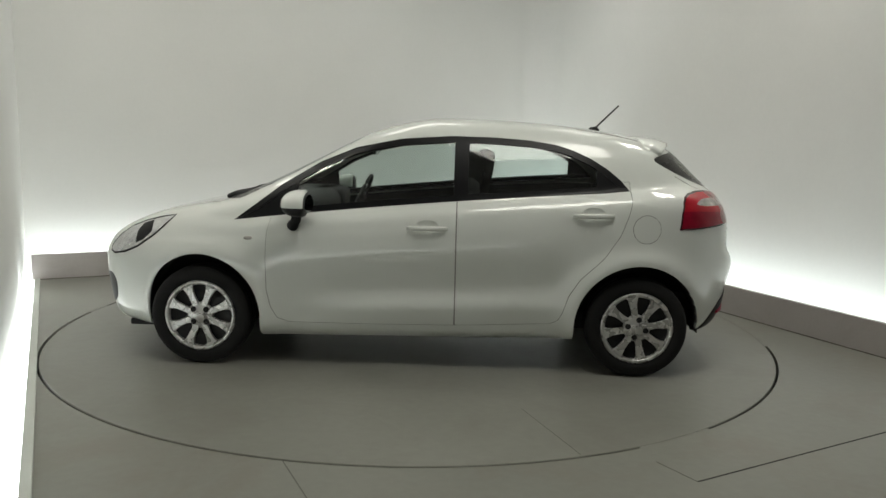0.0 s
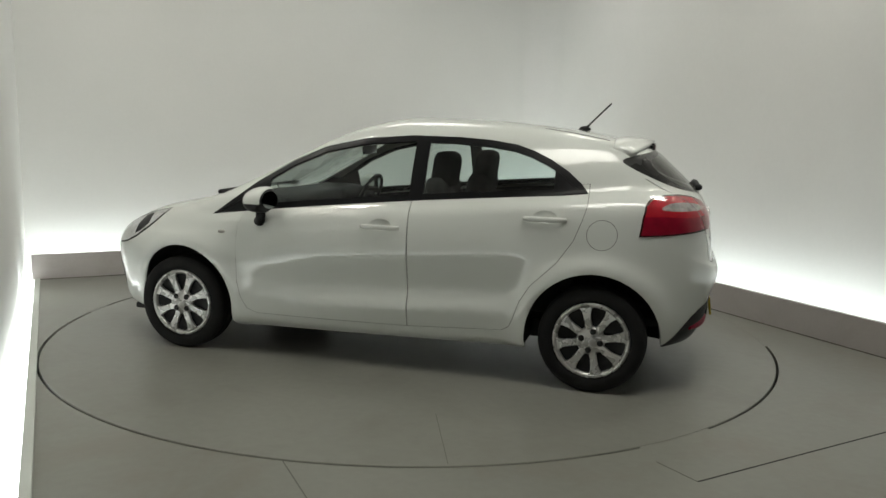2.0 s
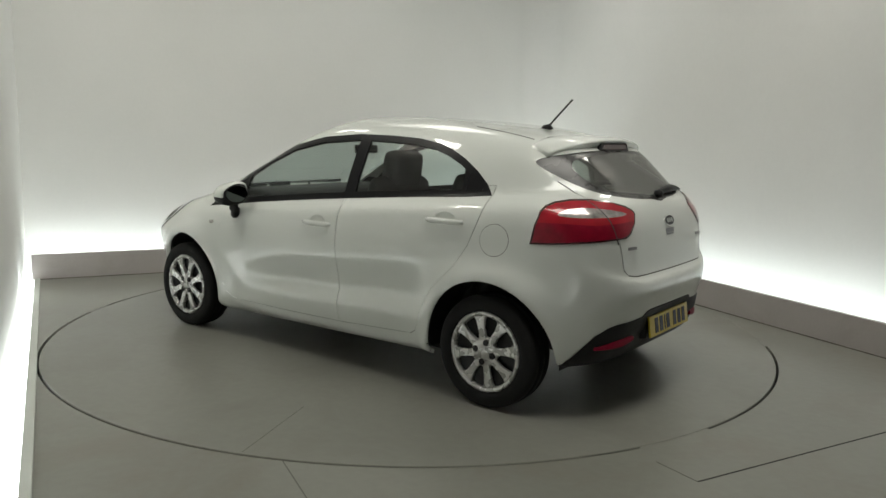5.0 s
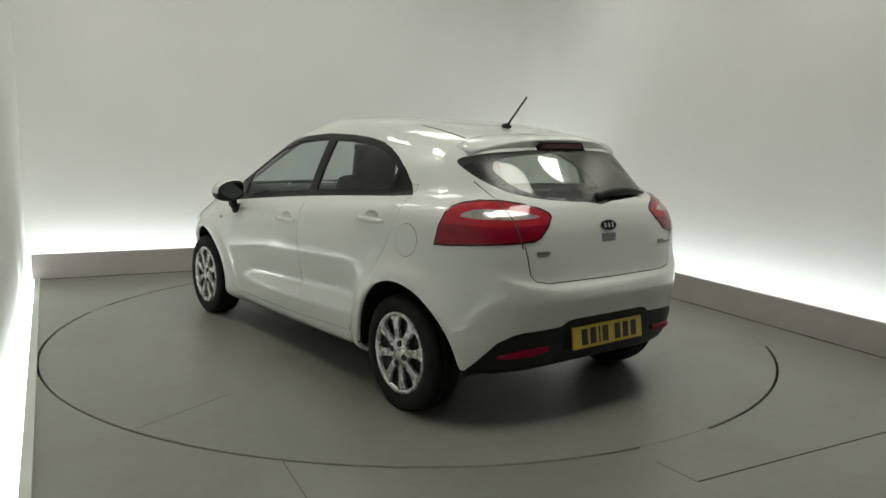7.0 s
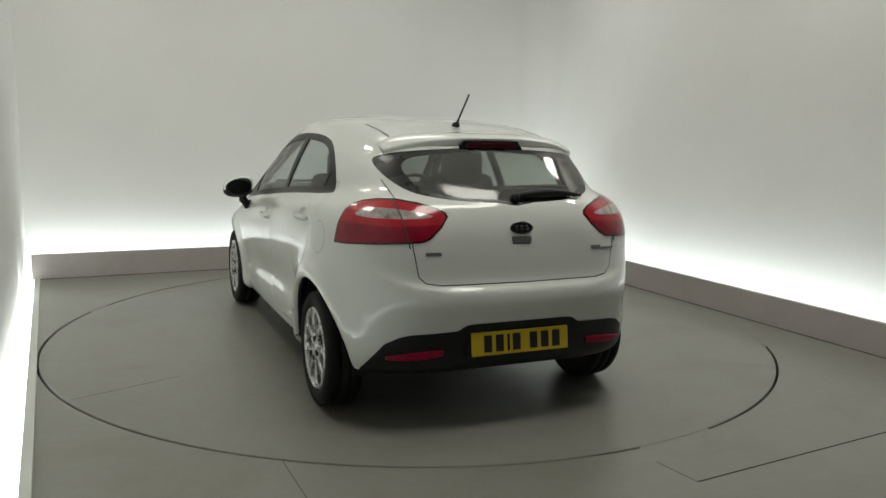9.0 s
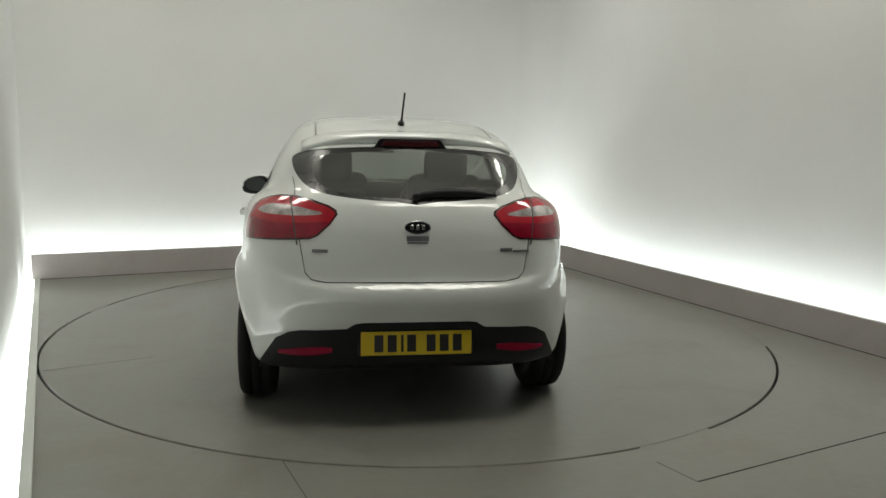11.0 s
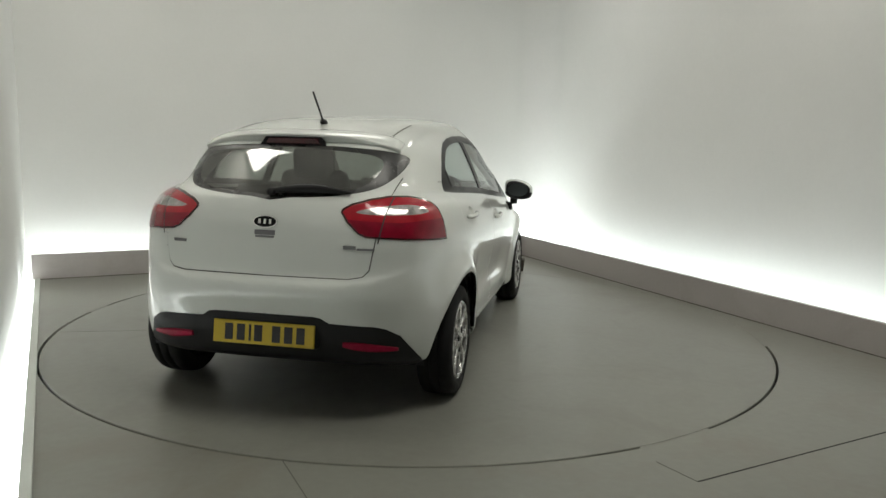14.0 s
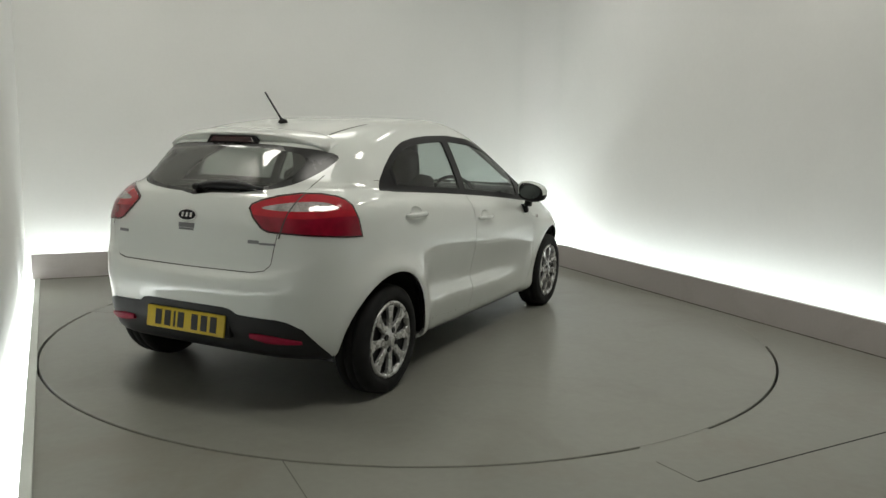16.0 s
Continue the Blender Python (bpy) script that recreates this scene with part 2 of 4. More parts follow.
# ---- the bay ----
def bay():
    at = BAYM.copy()
    # platform floor with a round opening for the turntable
    bm = bmesh.new()
    ring, outer = [], []
    steps = 180
    lo_u, hi_u, lo_v, hi_v = LEFT, RIGHT, FRONT, BACK
    for k in range(steps):
        a = 2 * math.pi * k / steps
        c, s = math.cos(a), math.sin(a)
        r = DISC + 0.015
        ring.append(bm.verts.new((r * c, r * s, 0)))
        slant = c - EDGE[1] * s
        t = min(hi_u / c if c > 1e-6 else 99, EDGE[0] / slant if slant < -1e-6 else 99, (hi_v if s > 0 else lo_v) / s if abs(s) > 1e-6 else 99)
        outer.append(bm.verts.new((t * c, t * s, 0)))
    for k in range(steps):
        j = (k + 1) % steps
        bm.faces.new((ring[k], outer[k], outer[j], ring[j]))
    corners = [(EDGE[0] + EDGE[1] * lo_v, lo_v), (hi_u, lo_v), (hi_u, hi_v), (EDGE[0] + EDGE[1] * hi_v, hi_v)]
    for cu, cv in corners:
        a = math.atan2(cv, cu) % (2 * math.pi)
        k = int(a / (2 * math.pi) * steps) % steps
        v = bm.verts.new((cu, cv, 0))
        bm.faces.new((outer[k], v, outer[(k + 1) % steps]))
    low = bmesh.ops.extrude_face_region(bm, geom=bm.faces[:])
    bmesh.ops.translate(bm, verts=[v for v in low["geom"] if isinstance(v, bmesh.types.BMVert)], vec=(0, 0, -0.12))
    bmesh.ops.recalc_face_normals(bm, faces=bm.faces)
    floor = link("floor", bm, FLOORM)
    floor.matrix_world = at
    tagged(floor, "grey painted studio floor round the turntable, lightly scuffed", "floor", kind="structure")
    # added floor-coloured strips that close the gap where its dark line fades
    for k, (a0, a1) in enumerate(FILLED):
        bm = bmesh.new()
        rows = []
        for i in range(31):
            a = radians(a0 + (a1 - a0) * i / 30)
            rows.append([bm.verts.new(((DISC + r) * math.cos(a), (DISC + r) * math.sin(a), -0.0006)) for r in (-0.0005, 0.0155)])
        for p, q in zip(rows, rows[1:]):
            bm.faces.new((p[0], p[1], q[1], q[0]))
        low = bmesh.ops.extrude_face_region(bm, geom=bm.faces[:])
        bmesh.ops.translate(bm, verts=[v for v in low["geom"] if isinstance(v, bmesh.types.BMVert)], vec=(0, 0, -0.02))
        bmesh.ops.recalc_face_normals(bm, faces=bm.faces)
        tagged(link("gap_filling", bm, FLOORM), "floor-grey strip added to close the turntable gap", "floor", kind="structure")
    # dark pit under the turntable's gap
    pit = link("turntable_pit", box((-DISC - 0.02, -DISC - 0.02, -0.16), (DISC + 0.02, DISC + 0.02, -0.125)), JOINT)
    tagged(pit, "dark pit below the turntable gap", "floor", kind="structure")
    # joints between floor boards
    for name, p, q in (("floor_joint", (1.172, -2.563), (3.4, -1.455)), ("floor_joint", (-0.549, -2.385), (-0.30, -2.95)), ("floor_joint", (1.06, -2.37), (1.172, -2.563))):
        d = Vector((q[0] - p[0], q[1] - p[1], 0))
        wide = 0.004 if d.length > 1 else 0.0022
        j = link(name, box((0, -wide, 0.0), (d.length, wide, 0.0012)), JOINT if d.length > 1 else FAINT)
        j.matrix_world = pose(p[0], p[1], 0.0, 0, 0, math.degrees(math.atan2(d.y, d.x)))
        tagged(j, "thin dark joint between floor boards", "floor joint", kind="structure")
    # low upstands round the platform
    h = CURB
    runs = (("upstand_back", (LEFT - 0.03, BACK, 0), (RIGHT + 0.03, BACK + 0.03, h)),
            ("upstand_right", (RIGHT, FRONT, 0), (RIGHT + 0.03, BACK, h)))
    for name, lo, hi in runs:
        o = link(name, box(lo, hi, 0.004), CURBM)
        o.matrix_world = at
        tagged(o, "low grey painted upstand hiding the wall lights", "low wall", kind="structure")
    # shadow gap along the foot of the upstands
    for name, lo, hi in (("upstand_gap_back", (LEFT + 0.01, BACK - 0.003, 0), (RIGHT, BACK, 0.007)), ("upstand_gap_right", (RIGHT - 0.003, FRONT, 0), (RIGHT, BACK - 0.003, 0.007))):
        o = link(name, box(lo, hi), GRIME)
        o.matrix_world = at
        tagged(o, "dark dirty joint at the foot of the upstand", "joint", kind="structure")
    k = link("kerb_left", box((-0.002, FRONT, -0.1), (0.045, BACK, 0.012), 0.004), KERBM)
    k.matrix_world = at @ pose(EDGE[0], 0, 0, 0, 0, -math.degrees(math.atan(EDGE[1])))
    tagged(k, "pale flat edging strip along the platform", "edging", kind="structure")
    # light box filling the gap along the left wall, with a dark joint at the wall's foot
    b = link("light_box_left", box((-0.225, FRONT, -0.10), (-0.006, BACK + 0.55, -0.02)), LIGHTBOX)
    b.matrix_world = k.matrix_world
    tagged(b, "glowing white light box beside the platform", "light box", kind="structure")
    j = link("wall_foot_joint", box((WALL_L + 0.002, FRONT, -0.03), (WALL_L + 0.020, WALL_B - 0.35, 0.006)), JOINT)
    j.matrix_world = at
    tagged(j, "dark joint at the foot of the wall", "joint", kind="structure")
    # trough floor and tubes
    t = link("trough_floor", box((WALL_L - 0.2, FRONT, -0.30), (WALL_R + 0.2, WALL_B + 0.2, -0.26)), WALL)
    t.matrix_world = at
    tagged(t, "white floor of the light trough", "floor", kind="structure")
    return at


def walls(at):
    # one continuous wall with rounded corners, given thickness
    pts = []
    r = 0.45

    def arc(cu, cv, rad, a0, a1, n=10):
        for i in range(n + 1):
            a = radians(a0 + (a1 - a0) * i / n)
            pts.append((cu + rad * math.cos(a), cv + rad * math.sin(a)))
    rl = 0.05
    pts += [(WALL_R, FRONT), (WALL_R, WALL_B - r - 0.05)]
    arc(WALL_R - r, WALL_B - r, r, 0, 90, 16)
    pts += [(WALL_R - r - 0.05, WALL_B), (WALL_L + rl + 0.03, WALL_B)]
    arc(WALL_L + rl, WALL_B - rl, rl, 90, 180, 6)
    pts += [(WALL_L, WALL_B - rl - 0.03), (WALL_L, FRONT)]
    bm = bmesh.new()
    cols = [[bm.verts.new((u, v, z)) for z in (-0.26, 0.6, 1.6, 2.8, CEIL)] for u, v in pts]
    for a, b in zip(cols, cols[1:]):
        for i in range(4):
            bm.faces.new((a[i], b[i], b[i + 1], a[i + 1]))
    bmesh.ops.recalc_face_normals(bm, faces=bm.faces)
    w = link("wall_bay", bm, WALL, smooth=True)
    w.matrix_world = at
    s = w.modifiers.new("thickness", "SOLIDIFY")
    s.thickness, s.offset = 0.12, -1 
    tagged(w, "matt white studio wall with rounded corner", "wall", kind="structure")
    # thin, slightly darker strip along the back wall
    m = link("wall_mark", box((-1.15, WALL_B - 0.003, -0.022), (0.80, WALL_B - 0.0005, 0.022)), MARK)
    m.matrix_world = at @ pose(0, 0, 1.262, 0, -1.7, 0)
    tagged(m, "faint grey strip along the white wall", "wall mark", kind="structure")
    b = link("wall_front", box((WALL_L - 0.2, FRONT - 0.12, -0.3), (WALL_R + 0.2, FRONT, CEIL)), DARKWALL)
    b.matrix_world = at
    tagged(b, "plain dark wall closing the studio", "wall", kind="structure")
    c = link("ceiling", box((WALL_L - 0.2, FRONT - 0.12, CEIL), (WALL_R + 0.2, WALL_B + 0.2, CEIL + 0.1)), CEILM)
    c.matrix_world = at
    tagged(c, "plain studio ceiling", "ceiling", kind="structure")


def turntable():
    bm = lathe([(0, 0), (DISC - 0.004, 0), (DISC, -0.004), (DISC, -0.12), (0, -0.12)], 180)
    bmesh.ops.rotate(bm, verts=bm.verts, cent=(0, 0, 0), matrix=Matrix.Rotation(radians(90), 3, "X"))
    ob = link("turntable", bm, DISCM)
    tagged(ob, "flat grey painted vehicle turntable set in the floor", "turntable")
    s = part("scuff_line", box((DISC - 0.62, -0.0015, 0.0), (DISC - 0.02, 0.0015, 0.0008)), FAINT, ob, "faint scratched line")
    s.matrix_local = pose(0, 0, 0, 0, 0, 112)
    return ob


# ---- the car ----
# section tables by row: front end (x, z), side (y, z), rear end (x, z)
NOSE = [(1.91, .19), (1.985, .23), (2.015, .36), (2.028, .48), (2.02, .58), (1.998, .66), (1.945, .735), (1.83, .805), (1.64, .872), (1.37, .926), (1.20, .960), (.96, 1.065), (.665, 1.215), (.445, 1.335), (.28, 1.405), (.09, 1.457), (-.03, 1.478), (-.12, 1.492)]
FLANK = [(.76, .186), (.815, .24), (.825, .36), (.838, .50), (.852, .62), (.858, .72), (.853, .80), (.842, .86), (.825, .91), (.79, .955), (.768, .985), (.735, 1.08), (.685, 1.20), (.632, 1.312), (.580, 1.394), (.505, 1.452), (.32, 1.481), (0, 1.490)]
TAIL = [(-1.75, .255), (-1.82, .29), (-1.875, .395), (-1.90, .50), (-1.938, .60), (-1.936, .668), (-1.900, .715), (-1.888, .84), (-1.872, .95), (-1.835, 1.04), (-1.80, 1.08), (-1.72, 1.16), (-1.62, 1.25), (-1.55, 1.31), (-1.43, 1.362), (-1.10, 1.428), (-.70, 1.468), (-.20, 1.492)]
# by row: roundness of the plan at the front and the rear, how the belt climbs rearwards, how late the height leaves the side
SHAPE = [(4.0, 5.6, .018, 4), (4.3, 5.8, .015, 4), (4.4, 5.6, .02, 4), (4.5, 5.2, .02, 4), (4.7, 4.6, .03, 4), (4.7, 4.5, .05, 5), (4.6, 4.9, .07, 5), (4.6, 5, .085, 6), (5.2, 4.6, .09, 7), (7, 3.8, .09, 8), (10, 3.4, .09, 8), (8.5, 3.6, .07, 6), (7, 4.1, .04, 5), (5.5, 4.3, .015, 4), (4, 4.1, 0, 3.5), (3.4, 3.4, 0, 3), (3, 3, 0, 3), (2.5, 2.5, 0, 2)]
MIDX = -0.15
WHEELS = (1.278, -1.282)
WHEEL_Z = 0.288


def hull(cols=170, per=6):
    """Half of the car's skin (y >= 0) as rows of points round it, from the sill to the roof's middle."""
    k = np.linspace(0, len(FLANK) - 1, (len(FLANK) - 1) * per + 1)
    F, M, R, S = (catmull(t, k) for t in (NOSE, FLANK, TAIL, SHAPE))
    fi = np.linspace(0, math.pi, 1500)
    rows = []
    for f, m, r, s in zip(F, M, R, S):
        c, w = np.cos(fi), np.sin(fi)
        front = c < 0
        n = np.where(front, s[0], s[1])
        q = np.abs(c) ** (2 / n)
        x = np.where(front, MIDX + q * (f[0] - MIDX), MIDX - q * (MIDX - r[0]))
        y = m[0] * np.abs(w) ** (2 / n)
        side = m[1] - s[2] * x
        b = 1 - q ** s[3]
        z = np.where(front, f[1], r[1]) * (1 - b) + side * b
        p = np.stack([x, y, z], 1)
        d = np.concatenate([[0], np.cumsum(np.linalg.norm(np.diff(p, axis=0), axis=1))])
        at = np.linspace(0, d[-1], cols)
        p = np.stack([np.interp(at, d, p[:, i]) for i in range(3)], 1)
        # flared lips round the wheels
        for wx in WHEELS:
            dist = np.hypot(p[:, 0] - wx, p[:, 2] - WHEEL_Z)
            p[:, 1] += (0.032 if wx > 0 else 0.040) * np.exp(-((dist - 0.385) / 0.075) ** 2) * np.clip((p[:, 1] - 0.62) / 0.16, 0, 1) * np.clip((0.92 - p[:, 2]) / 0.2, 0, 1)
        # fuller haunch behind and above the rear wheel
        p[:, 1] += 0.018 * np.exp(-((p[:, 0] + 1.45) / 0.40) ** 2) * np.exp(-((p[:, 2] - 0.58) / 0.24) ** 2) * np.clip((p[:, 1] - 0.5) / 0.2, 0, 1)
        # long hollow pressed in the lower doors above an upward-facing ledge
        x, z = p[:, 0], p[:, 2]
        ease = lambda q: np.clip(q, 0, 1) ** 2 * (3 - 2 * np.clip(q, 0, 1))
        along = ease((0.78 - x) / 0.60) * ease((x + 0.92) / 0.15) * (p[:, 1] > 0.6) * (z < 0.9)
        foot = 0.375 - 0.03 * x
        rise = 0.098 - 0.035 * x
        ledge = ease((z - foot) / rise)
        out = 0.018 * ease((z - foot + 0.13) / 0.13) * (1 - ledge)
        hollow = -0.017 * ledge * (1 - ease((z - foot - rise) / 0.24))
        p[:, 1] += along * (out + hollow)
        p[0, 1] = p[-1, 1] = 0
        rows.append(p)
    G = np.array(rows)
    # ease the upper body along and across
    first = int(9.2 * per)
    for _ in range(10):
        S = G.copy()
        S[1:-1] = 0.25 * G[:-2] + 0.5 * G[1:-1] + 0.25 * G[2:]
        S[:, 1:-1] = 0.25 * S[:, :-2] + 0.5 * S[:, 1:-1] + 0.25 * S[:, 2:]
        keep = np.clip((np.arange(len(G)) - first) / (1.5 * per), 0, 1)[:, None, None]
        keep[-2:] = 0
        G = G * (1 - keep) + S * keep
        G[:, 0, 1] = G[:, -1, 1] = 0
    return G


class Skin:
    """The half skin of the car as a mesh that is cut along outlines; what lies inside an outline is lifted out."""

    def __init__(self):
        H = hull()
        self.bm = bm = bmesh.new()
        vs = [[bm.verts.new(p) for p in row] for row in H]
        for a, b in zip(vs, vs[1:]):
            for i in range(len(a) - 1):
                quad = (a[i], b[i], b[i + 1], a[i + 1])
                if len({tuple(round(c, 6) for c in v.co) for v in quad}) > 2:
                    bm.faces.new(quad)
        bmesh.ops.remove_doubles(bm, verts=bm.verts, dist=1e-6)
        bmesh.ops.recalc_face_normals(bm, faces=bm.faces)
        if sum(f.normal.y for f in bm.faces) < 0:
            bmesh.ops.reverse_faces(bm, faces=bm.faces)
        bm.normal_update()
        # the uncut skin, kept for places and smooth normals
        bm.verts.index_update()
        self.tree = BVHTree.FromBMesh(bm)
        self.vn = [v.normal.copy() for v in bm.verts]
        self.fv = [[v.index for v in f.verts] for f in bm.faces]
        self.co = [v.co.copy() for v in bm.verts]

    def smooth_normal(self, p):
        hit = self.tree.find_nearest(p)
        ids = self.fv[hit[2]]
        n = Vector()
        for i in ids:
            n += self.vn[i] / (1e-4 + (self.co[i] - hit[0]).length_squared)
        n.normalize()
        if p.y < 1e-5:
            n.y = 0
            n.normalize()
        return n

    def down(self, x, y):
        """The skin's height at (x, y)."""
        return self.tree.ray_cast(Vector((x, y, 3)), Vector((0, 0, -1)))[0]

    def side(self, x, z):
        return self.tree.ray_cast(Vector((x, 3, z)), Vector((0, -1, 0)))[0]

    def rear(self, y, z):
        return self.tree.ray_cast(Vector((-4, y, z)), Vector((1, 0, 0)))[0]

    def cut(self, poly, axis, where):
        """Cuts the skin along poly, seen across axis (a level direction) and up; returns the faces inside."""
        a = Vector(axis).normalized()
        bm = self.bm
        P = [Vector(p) for p in poly]
        lo = (min(p.x for p in P) - 0.03, min(p.y for p in P) - 0.03)
        hi = (max(p.x for p in P) + 0.03, max(p.y for p in P) + 0.03)

        def near(f):
            c = f.calc_center_median()
            return where(c) and lo[0] < c.dot(a) < hi[0] and lo[1] < c.z < hi[1]
        pool = {f for f in bm.faces if near(f)}
        for p, q in zip(P, P[1:] + P[:1]):
            d = q - p
            if d.length < 1e-6:
                continue
            n2 = Vector((-d.y, d.x)).normalized()
            x0, x1, y0, y1 = min(p.x, q.x) - 1e-3, max(p.x, q.x) + 1e-3, min(p.y, q.y) - 1e-3, max(p.y, q.y) + 1e-3
            todo = []
            for f in pool:
                us, zs = [v.co.dot(a) for v in f.verts], [v.co.z for v in f.verts]
                if min(us) < x1 and max(us) > x0 and min(zs) < y1 and max(zs) > y0:
                    todo.append(f)
            if not todo:
                continue
            es = {e for f in todo for e in f.edges}
            vs = {v for f in todo for v in f.verts}
            out = bmesh.ops.bisect_plane(bm, geom=list(vs) + list(es) + todo, dist=2e-5, plane_co=a * p.x + Vector((0, 0, p.y)), plane_no=a * n2.x + Vector((0, 0, n2.y)))
            pool = {f for f in pool if f.is_valid} | {f for f in out["geom"] if isinstance(f, bmesh.types.BMFace) and f.is_valid}
        def inside(c):
            u, z, odd = c.dot(a), c.z, False
            for p, q in zip(P, P[1:] + P[:1]):
                if (p.y > z) != (q.y > z) and u < (q.x - p.x) * (z - p.y) / (q.y - p.y) + p.x:
                    odd = not odd
            return odd
        return [f for f in pool if f.is_valid and inside(f.calc_center_median())]

    def lift(self, faces):
        """Takes faces out of the skin as a mesh of their own."""
        out = bmesh.new()
        seen = {}
        for f in faces:
            ring = []
            for v in f.verts:
                if v not in seen:
                    seen[v] = out.verts.new(v.co)
                ring.append(seen[v])
            out.faces.new(ring)
        bmesh.ops.delete(self.bm, geom=list(faces), context="FACES")
        return out

    def piece(self, bm, name, material, parent, label="", out=0.0, mirror=False, both=False, thick=0.0, own=False):
        """Links a lifted piece: smooth, moved outwards by out, mirrored to the far side or joined with its mirror image."""
        bm = bm.copy()
        bm.normal_update()
        normals = {}
        for v in bm.verts:
            normals[v] = v.normal.copy() if own else self.smooth_normal(v.co)
        ns = []
        for v in bm.verts:
            v.co += normals[v] * out
            ns.append(normals[v])
        bm.verts.index_update()
        base = [v.co.copy() for v in bm.verts]
        polys = [[v.index for v in f.verts] for f in bm.faces]
        rim = [(e.verts[0].index, e.verts[1].index) for e in bm.edges if len(e.link_faces) == 1]
        bm.free()
        cos, nn, fs = list(base), list(ns), list(polys)
        flip = lambda v: Vector((v.x, -v.y, v.z))
        if both:
            # the middle line is shared by both halves
            twin = {}
            for i, v in enumerate(base):
                if abs(v.y) < 1e-6:
                    twin[i] = i
                else:
                    twin[i] = len(cos)
                    cos.append(flip(v))
                    nn.append(flip(ns[i]))
            fs += [[twin[i] for i in reversed(p)] for p in polys]
        elif mirror:
            cos, nn, fs = [flip(v) for v in base], [flip(v) for v in ns], [list(reversed(p)) for p in polys]
        flat = len(fs)
        if thick:
            # edges turned inwards, so that the panel shows its thickness
            sets = [(base, ns, rim, 0, False)] if not mirror else [([flip(v) for v in base], [flip(v) for v in ns], rim, 0, True)]
            if both:
                sets.append(([flip(v) for v in base], [flip(v) for v in ns], rim, len(base), True))
            for bs, nv, rm, off, _ in sets:
                for i, j in rm:
                    if both and abs(bs[i].y) < 1e-5 and abs(bs[j].y) < 1e-5:
                        continue
                    ids = []
                    for t in (i, j):
                        cos += [bs[t].copy(), bs[t] - nv[t] * thick]
                        nn += [nv[t], nv[t]]
                        ids.append(len(cos) - 2)
                    fs.append([ids[0], ids[1], ids[1] + 1, ids[0] + 1])
        me = bpy.data.meshes.new(name)
        me.from_pydata([tuple(v) for v in cos], [], fs)
        me.polygons.foreach_set("use_smooth", [i < flat for i in range(len(fs))])
        me.update()
        me.normals_split_custom_set_from_vertices([tuple(v) for v in nn])
        me.materials.append(material)
        ob = new(name, me)
        ob.parent = parent
        return tagged(ob, label)


DLO = [(1.088, .858), (.95, .965), (.816, 1.071), (.603, 1.204), (.390, 1.293), (.118, 1.350), (-.176, 1.372), (-.45, 1.368), (-.643, 1.356), (-.80, 1.333), (-.90, 1.302), (-1.00, 1.257), (-1.10, 1.196), (-1.175, 1.134), (-1.222, 1.078)]
SIDEX, REARY, CORNER = (1, 0, 0), (0, 1, 0), (1, 1, 0)


def belt(x):
    """The lower edge of the side windows."""
    return 0.978 - 0.0945 * x - 0.014 * x * x


def arch_line(wx, r):
    pts = [(wx + (0.945 if wx > 0 else 0.98) * r * math.cos(radians(a)), WHEEL_Z + r * math.sin(radians(a))) for a in range(0, 181, 8)]
    return [(pts[0][0], 0.05)] + pts + [(pts[-1][0], 0.05)]


HANDLES = ((-.055, .850), (-1.005, .944))


def sunk(bowl, hx, hz):
    """A handle recess pressed inwards from the skin."""
    out = bowl.copy()
    for v in out.verts:
        d = ((v.co.x - hx) / .066) ** 2 + ((v.co.z - hz - .008) / .034) ** 2
        v.co.y -= 0.014 * max(0, 1 - d) ** 0.6
    out.normal_update()
    if sum(f.normal.y for f in out.faces) < 0:
        bmesh.ops.reverse_faces(out, faces=out.faces)
    return out


def handle_bar(sk, hx, hz, s):
    """A bowed pull handle standing off the door."""
    bm = bmesh.new()
    rings = []
    for i in range(13):
        t = i / 12 * 2 - 1
        x = hx + 0.118 * t
        base = sk.side(x, hz).y
        lift = 0.022 * (1 - abs(t) ** 4) + 0.004
        w = 0.0145 * (1 - 0.35 * t ** 6)
        ring = [bm.verts.new((x, s * (base + lift + 0.009 * math.sin(a)), hz - 0.004 + w * math.cos(a))) for a in [2 * math.pi * k / 10 for k in range(10)]]
        rings.append(ring)
    for a, b in zip(rings, rings[1:]):
        for k in range(10):
            bm.faces.new((a[k], a[(k + 1) % 10], b[(k + 1) % 10], b[k]))
    bm.faces.new(rings[0])
    bm.faces.new(rings[-1])
    bmesh.ops.recalc_face_normals(bm, faces=bm.faces)
    return bm


